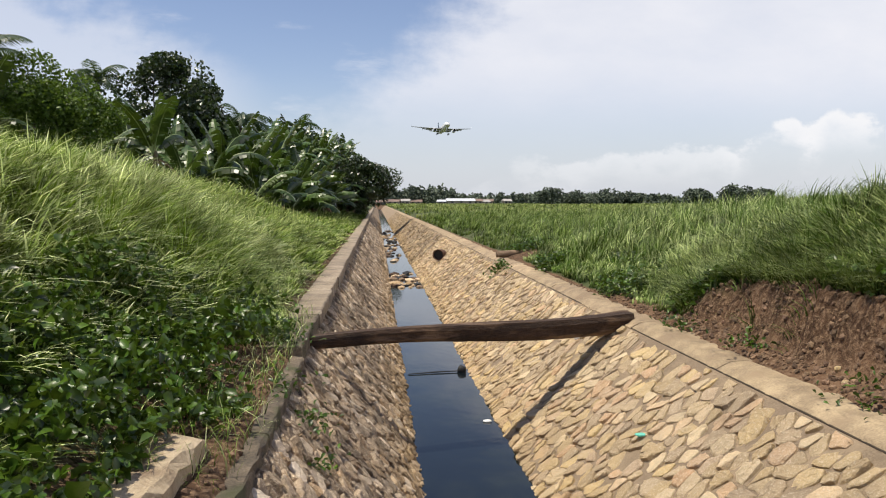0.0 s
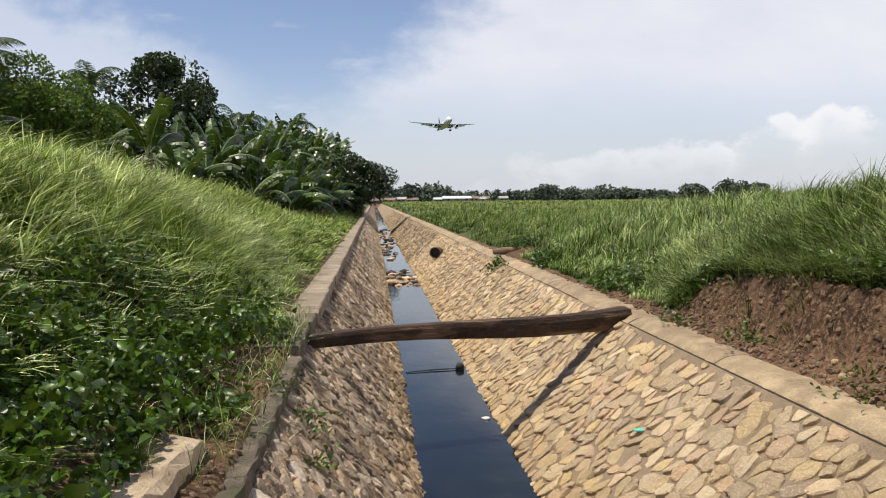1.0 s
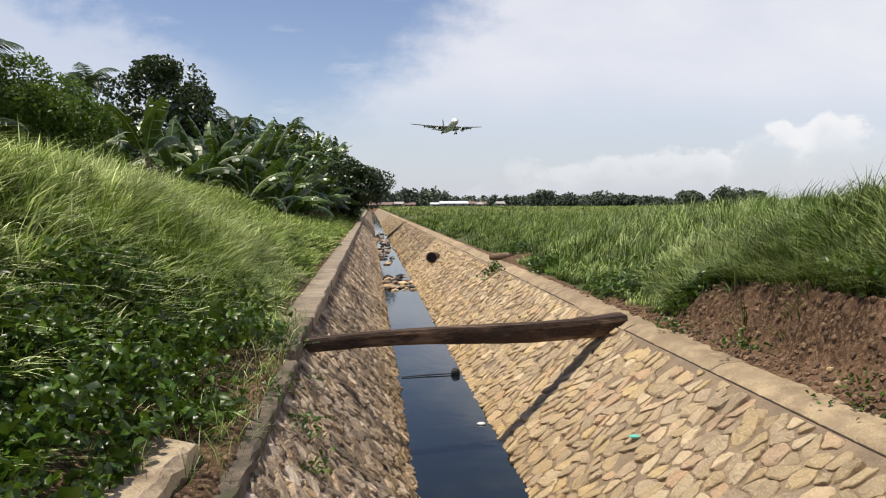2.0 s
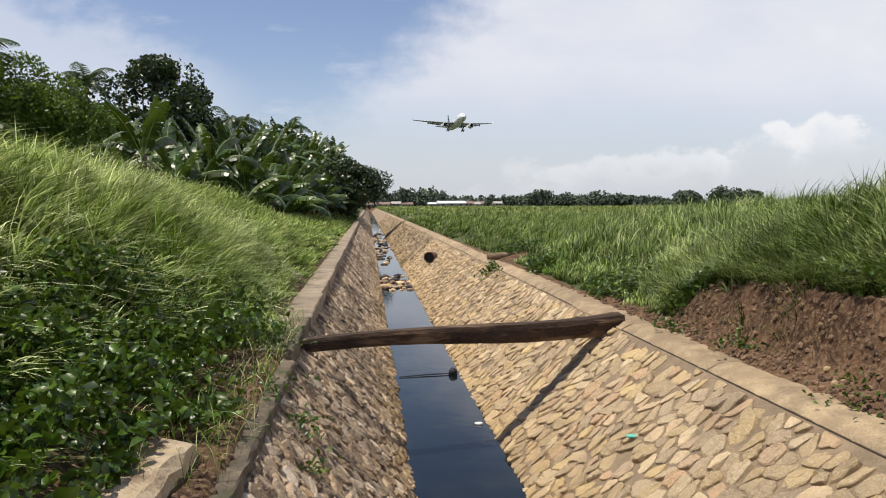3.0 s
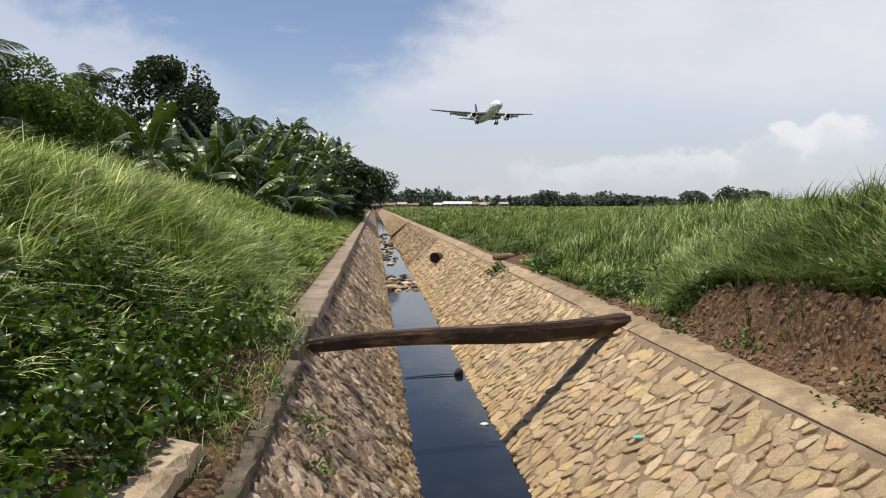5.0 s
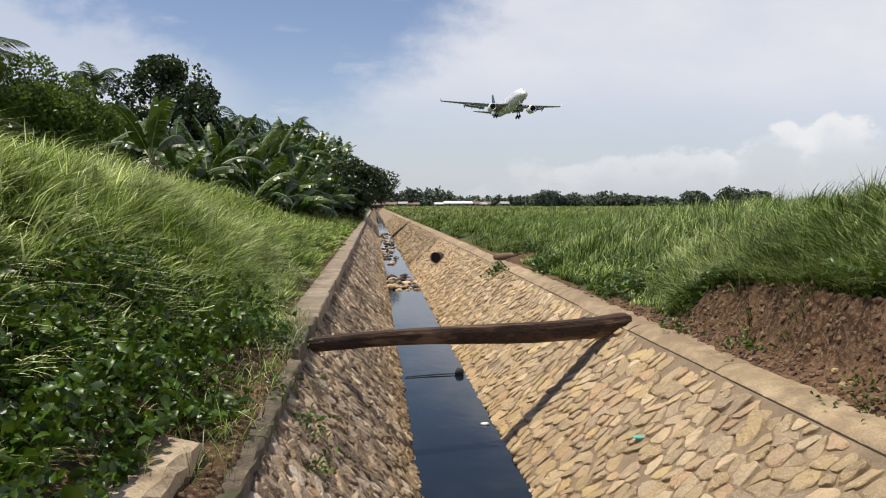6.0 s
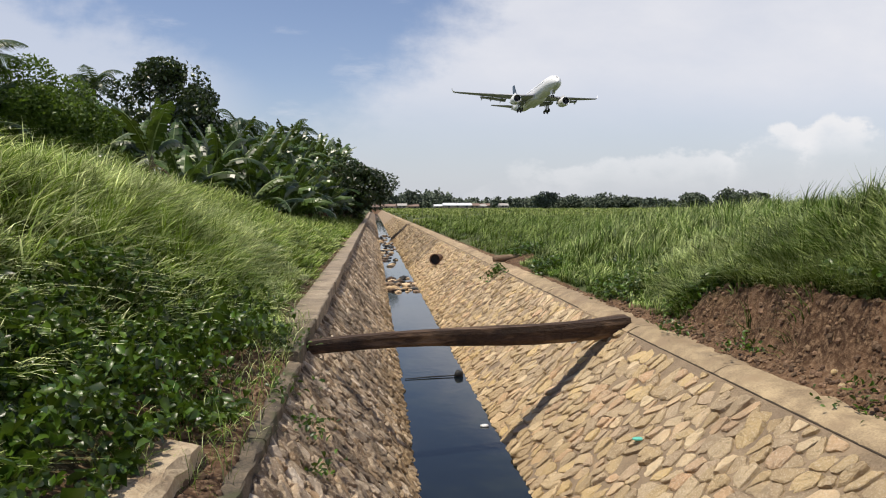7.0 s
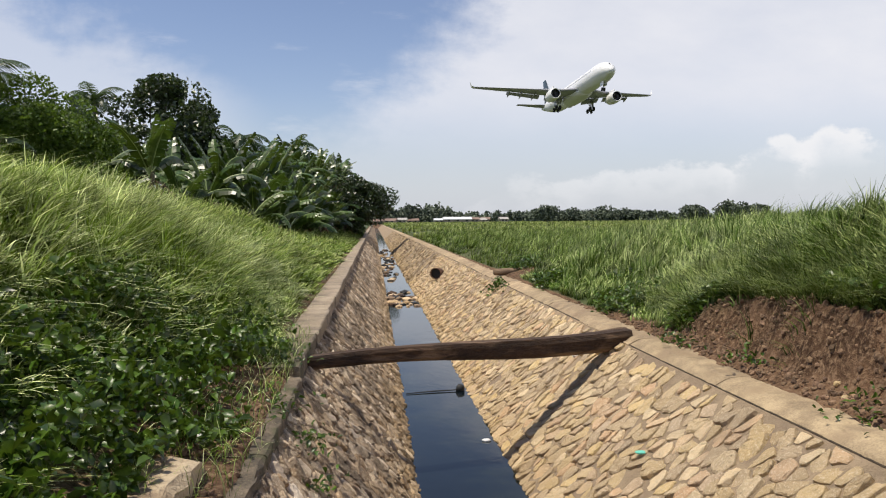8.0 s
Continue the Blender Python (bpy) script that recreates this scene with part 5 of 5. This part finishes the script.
        s = rng.choice((0.006, 0.009, 0.012, 0.016, 0.026)) if k < 1500 else rng.choice((0.010, 0.014, 0.018, 0.026, 0.034))
        i0 = len(V)
        R3 = Euler((rng.uniform(0, 6), rng.uniform(0, 6), rng.uniform(0, 6))).to_matrix()
        V += [Vector((x, y, z + s * 0.3)) + (R3 @ q) * s * rng.uniform(0.8, 1.2) for q in clod]
        F += [tuple(i0 + i for i in fc) for fc in sides]
    tagged(new("soil_clods", mesh_from("soil_clods", V, F, M_CLOD)), "loose brown soil clods and pebbles below the bank", "soil", kind="stuff")


M_BLOCK = matter("dirty_concrete", (0.36, 0.27, 0.17), (0.56, 0.45, 0.31), 7.0, 0.92, 0.8, 50.0, c3=(0.22, 0.155, 0.10), stain=4.0, dist=0.02)
M_CLOD = matter("soil_clod", (0.08, 0.047, 0.028), (0.24, 0.155, 0.095), 9.0, 0.95, 0.4, island=0.45, where="World")
make_small()


# ---- stones of the slopes ----
def cell(p, w, others):
    """The part of the plane nearer to p (weighted) than to the others."""
    poly = [(p[0] - 3, p[1] - 3), (p[0] + 3, p[1] - 3), (p[0] + 3, p[1] + 3), (p[0] - 3, p[1] + 3)]
    for (qx, qy), wq in others:
        nx, ny = qx - p[0], qy - p[1]
        d2 = nx * nx + ny * ny
        if d2 < 1e-9:
            continue
        t = 0.5 + (w - wq) / (2 * d2)
        c = nx * (p[0] + nx * t) + ny * (p[1] + ny * t)
        out, n = [], len(poly)
        sd = [nx * a + ny * b - c for a, b in poly]
        for k in range(n):
            a, b, sa, sb = poly[k], poly[(k + 1) % n], sd[k], sd[(k + 1) % n]
            if sa <= 0:
                out.append(a)
            if (sa < 0 < sb) or (sb < 0 < sa):
                f = sa / (sa - sb)
                out.append((a[0] + (b[0] - a[0]) * f, a[1] + (b[1] - a[1]) * f))
        poly = out
        if len(poly) < 3:
            return []
    return poly


def lay_stones(top_x, foot_x, wall, near, span, seed, proud, size, gap, slant, round_near, mats, tilt=0.2):
    """Irregular stones set in mortar, longer down the slope than along it; the nearest ones are single parts."""
    rng = random.Random(seed)
    run = foot_x - top_x
    ln = math.hypot(run, DEEP)
    e_s, e_y = Vector((run / ln, 0, DEEP / ln)), Vector((0, 1, 0))
    nrm = Vector((-DEEP / ln * (1 if run > 0 else -1), 0, abs(run) / ln)).normalized()
    a, b = size                                       # along the canal, down the slope
    # sites in units of a stone, shaken, with weights that make some stones large and some small
    i0, i1, rows = int(span[0] / a) - 2, int(span[1] / a) + 2, int(ln / b) + 2
    site, weight = {}, {}
    for i in range(i0 - 2, i1 + 3):
        for j in range(-3, rows + 3):
            site[i, j] = (i + 0.5 * (j % 2) + rng.uniform(-0.40, 0.40), j + rng.uniform(-0.40, 0.40))
            weight[i, j] = rng.uniform(-0.16, 0.16)
    V, F, count = [], [], 0
    for i in range(i0, i1):
        for j in range(-1, rows):
            p = site[i, j]
            cy, cx = p[1] * b, p[0] * a + slant * p[1] * b
            if not (0.03 <= cy <= ln + 0.03 and span[0] <= cx <= span[1]):
                continue
            ring = [(site[i + u, j + v], weight[i + u, j + v]) for u in (-2, -1, 0, 1, 2) for v in (-2, -1, 0, 1, 2) if u or v]
            poly = cell(p, weight[i, j], ring)
            if len(poly) < 3 or rng.random() < 0.03:
                continue
            pts = [((q[0] - p[0]) * a, (q[1] - p[1]) * b) for q in poly]
            mx, my = sum(q[0] for q in pts) / len(pts), sum(q[1] for q in pts) / len(pts)
            pts = [(q[0] - mx, q[1] - my) for q in pts]
            cx, cy = cx + mx + slant * my, cy + my
            fine = cx < round_near
            out, n = [], len(pts)
            for k in range(n):
                q, r = pts[k], pts[(k + 1) % n]
                el = math.hypot(r[0] - q[0], r[1] - q[1])
                cut = (0.2, 0.55, 0.85) if fine and el > 0.06 else (0.22, 0.78) if fine and el > 0.03 else (0.5,)
                for f in cut:
                    g = 1 + rng.uniform(-0.11, 0.09)
                    out.append(((q[0] + (r[0] - q[0]) * f) * g, (q[1] + (r[1] - q[1]) * f) * g))
            n = len(out)
            if n < 3:
                continue
            rad = sum(math.hypot(*q) for q in out) / n
            shrink = max(0.55, 1 - gap * rng.uniform(0.5, 1.5) / max(rad, 0.02))
            h = proud * rng.uniform(0.35, 1.5)
            t_y, t_s = rng.uniform(-tilt, tilt), rng.uniform(-tilt, tilt)
            verts = []
            for f, z in ((1.02, -0.02), (0.99, 0.7 * h), (0.84, h)):
                for px, py in out:
                    dx, dy = px * shrink * f, py * shrink * f
                    zz = z + ((dx * t_y + dy * t_s) + rng.uniform(-0.28, 0.28) * h if z > 0 else 0)
                    verts.append((dx, dy, zz))
            verts.append((rng.uniform(-0.15, 0.15) * rad, rng.uniform(-0.15, 0.15) * rad, h * rng.uniform(0.9, 1.25)))
            faces = [(r * n + k, r * n + (k + 1) % n, (r + 1) * n + (k + 1) % n, (r + 1) * n + k) for r in (0, 1) for k in range(n)] + [(2 * n + k, 2 * n + (k + 1) % n, 3 * n) for k in range(n)]
            co = [e_y * (dx + slant * dy) + e_s * (min(max(cy + dy, 0.03), ln + 0.06) - cy) + nrm * dz for dx, dy, dz in verts]
            org = Vector((top_x + float(drift(cx)), cx, 0)) + e_s * cy
            if run > 0:
                faces = [f[::-1] for f in faces]
            if near[0] <= cx <= near[1] and count < 300:
                part_mesh("stone", mesh_from("stone", co, faces, mats[0]), wall, Matrix.Translation(org))
                count += 1
            else:
                k0 = len(V)
                V += [org + q for q in co]
                F += [tuple(k0 + k for k in f) for f in faces]
    tagged(part_mesh("stones", mesh_from("stones", V, F, mats[1]), wall), kind="stuff")


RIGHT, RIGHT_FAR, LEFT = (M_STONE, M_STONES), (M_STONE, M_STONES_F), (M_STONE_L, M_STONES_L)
lay_stones(R_TOP, R_FOOT, WALL_R, (3.6, 6.4), (2.2, 34.0), 3, 0.022, (0.14, 0.19), 0.011, 0.18, 16.0, RIGHT)
lay_stones(R_TOP, R_FOOT, WALL_R, (0, 0), (34.0, 118.0), 4, 0.03, (0.24, 0.26), 0.01, 0.18, 0.0, RIGHT_FAR)
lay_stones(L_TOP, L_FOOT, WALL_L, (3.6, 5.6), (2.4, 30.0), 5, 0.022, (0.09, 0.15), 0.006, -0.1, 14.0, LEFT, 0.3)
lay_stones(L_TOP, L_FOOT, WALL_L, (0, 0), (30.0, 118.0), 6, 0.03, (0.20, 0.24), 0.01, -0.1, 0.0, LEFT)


# ---- what moves ----
def motions():
    walk(AIRLINER, [(t * 0.5, flight(t * 0.5)) for t in range(17)])
    # leaves in the wind
    for leaf, m, ph, amp, period in SWAYING:
        rows = []
        for k in range(17):
            t = k * 0.5
            a = amp * (math.sin(2 * math.pi * t / period + ph) + 0.5 * math.sin(2 * math.pi * t / (period * 0.43) + 2 * ph))
            rows.append((t, m @ pose(0, 0, 0, 0.5 * a, a, 0.3 * a)))
        walk(leaf, rows)


motions()
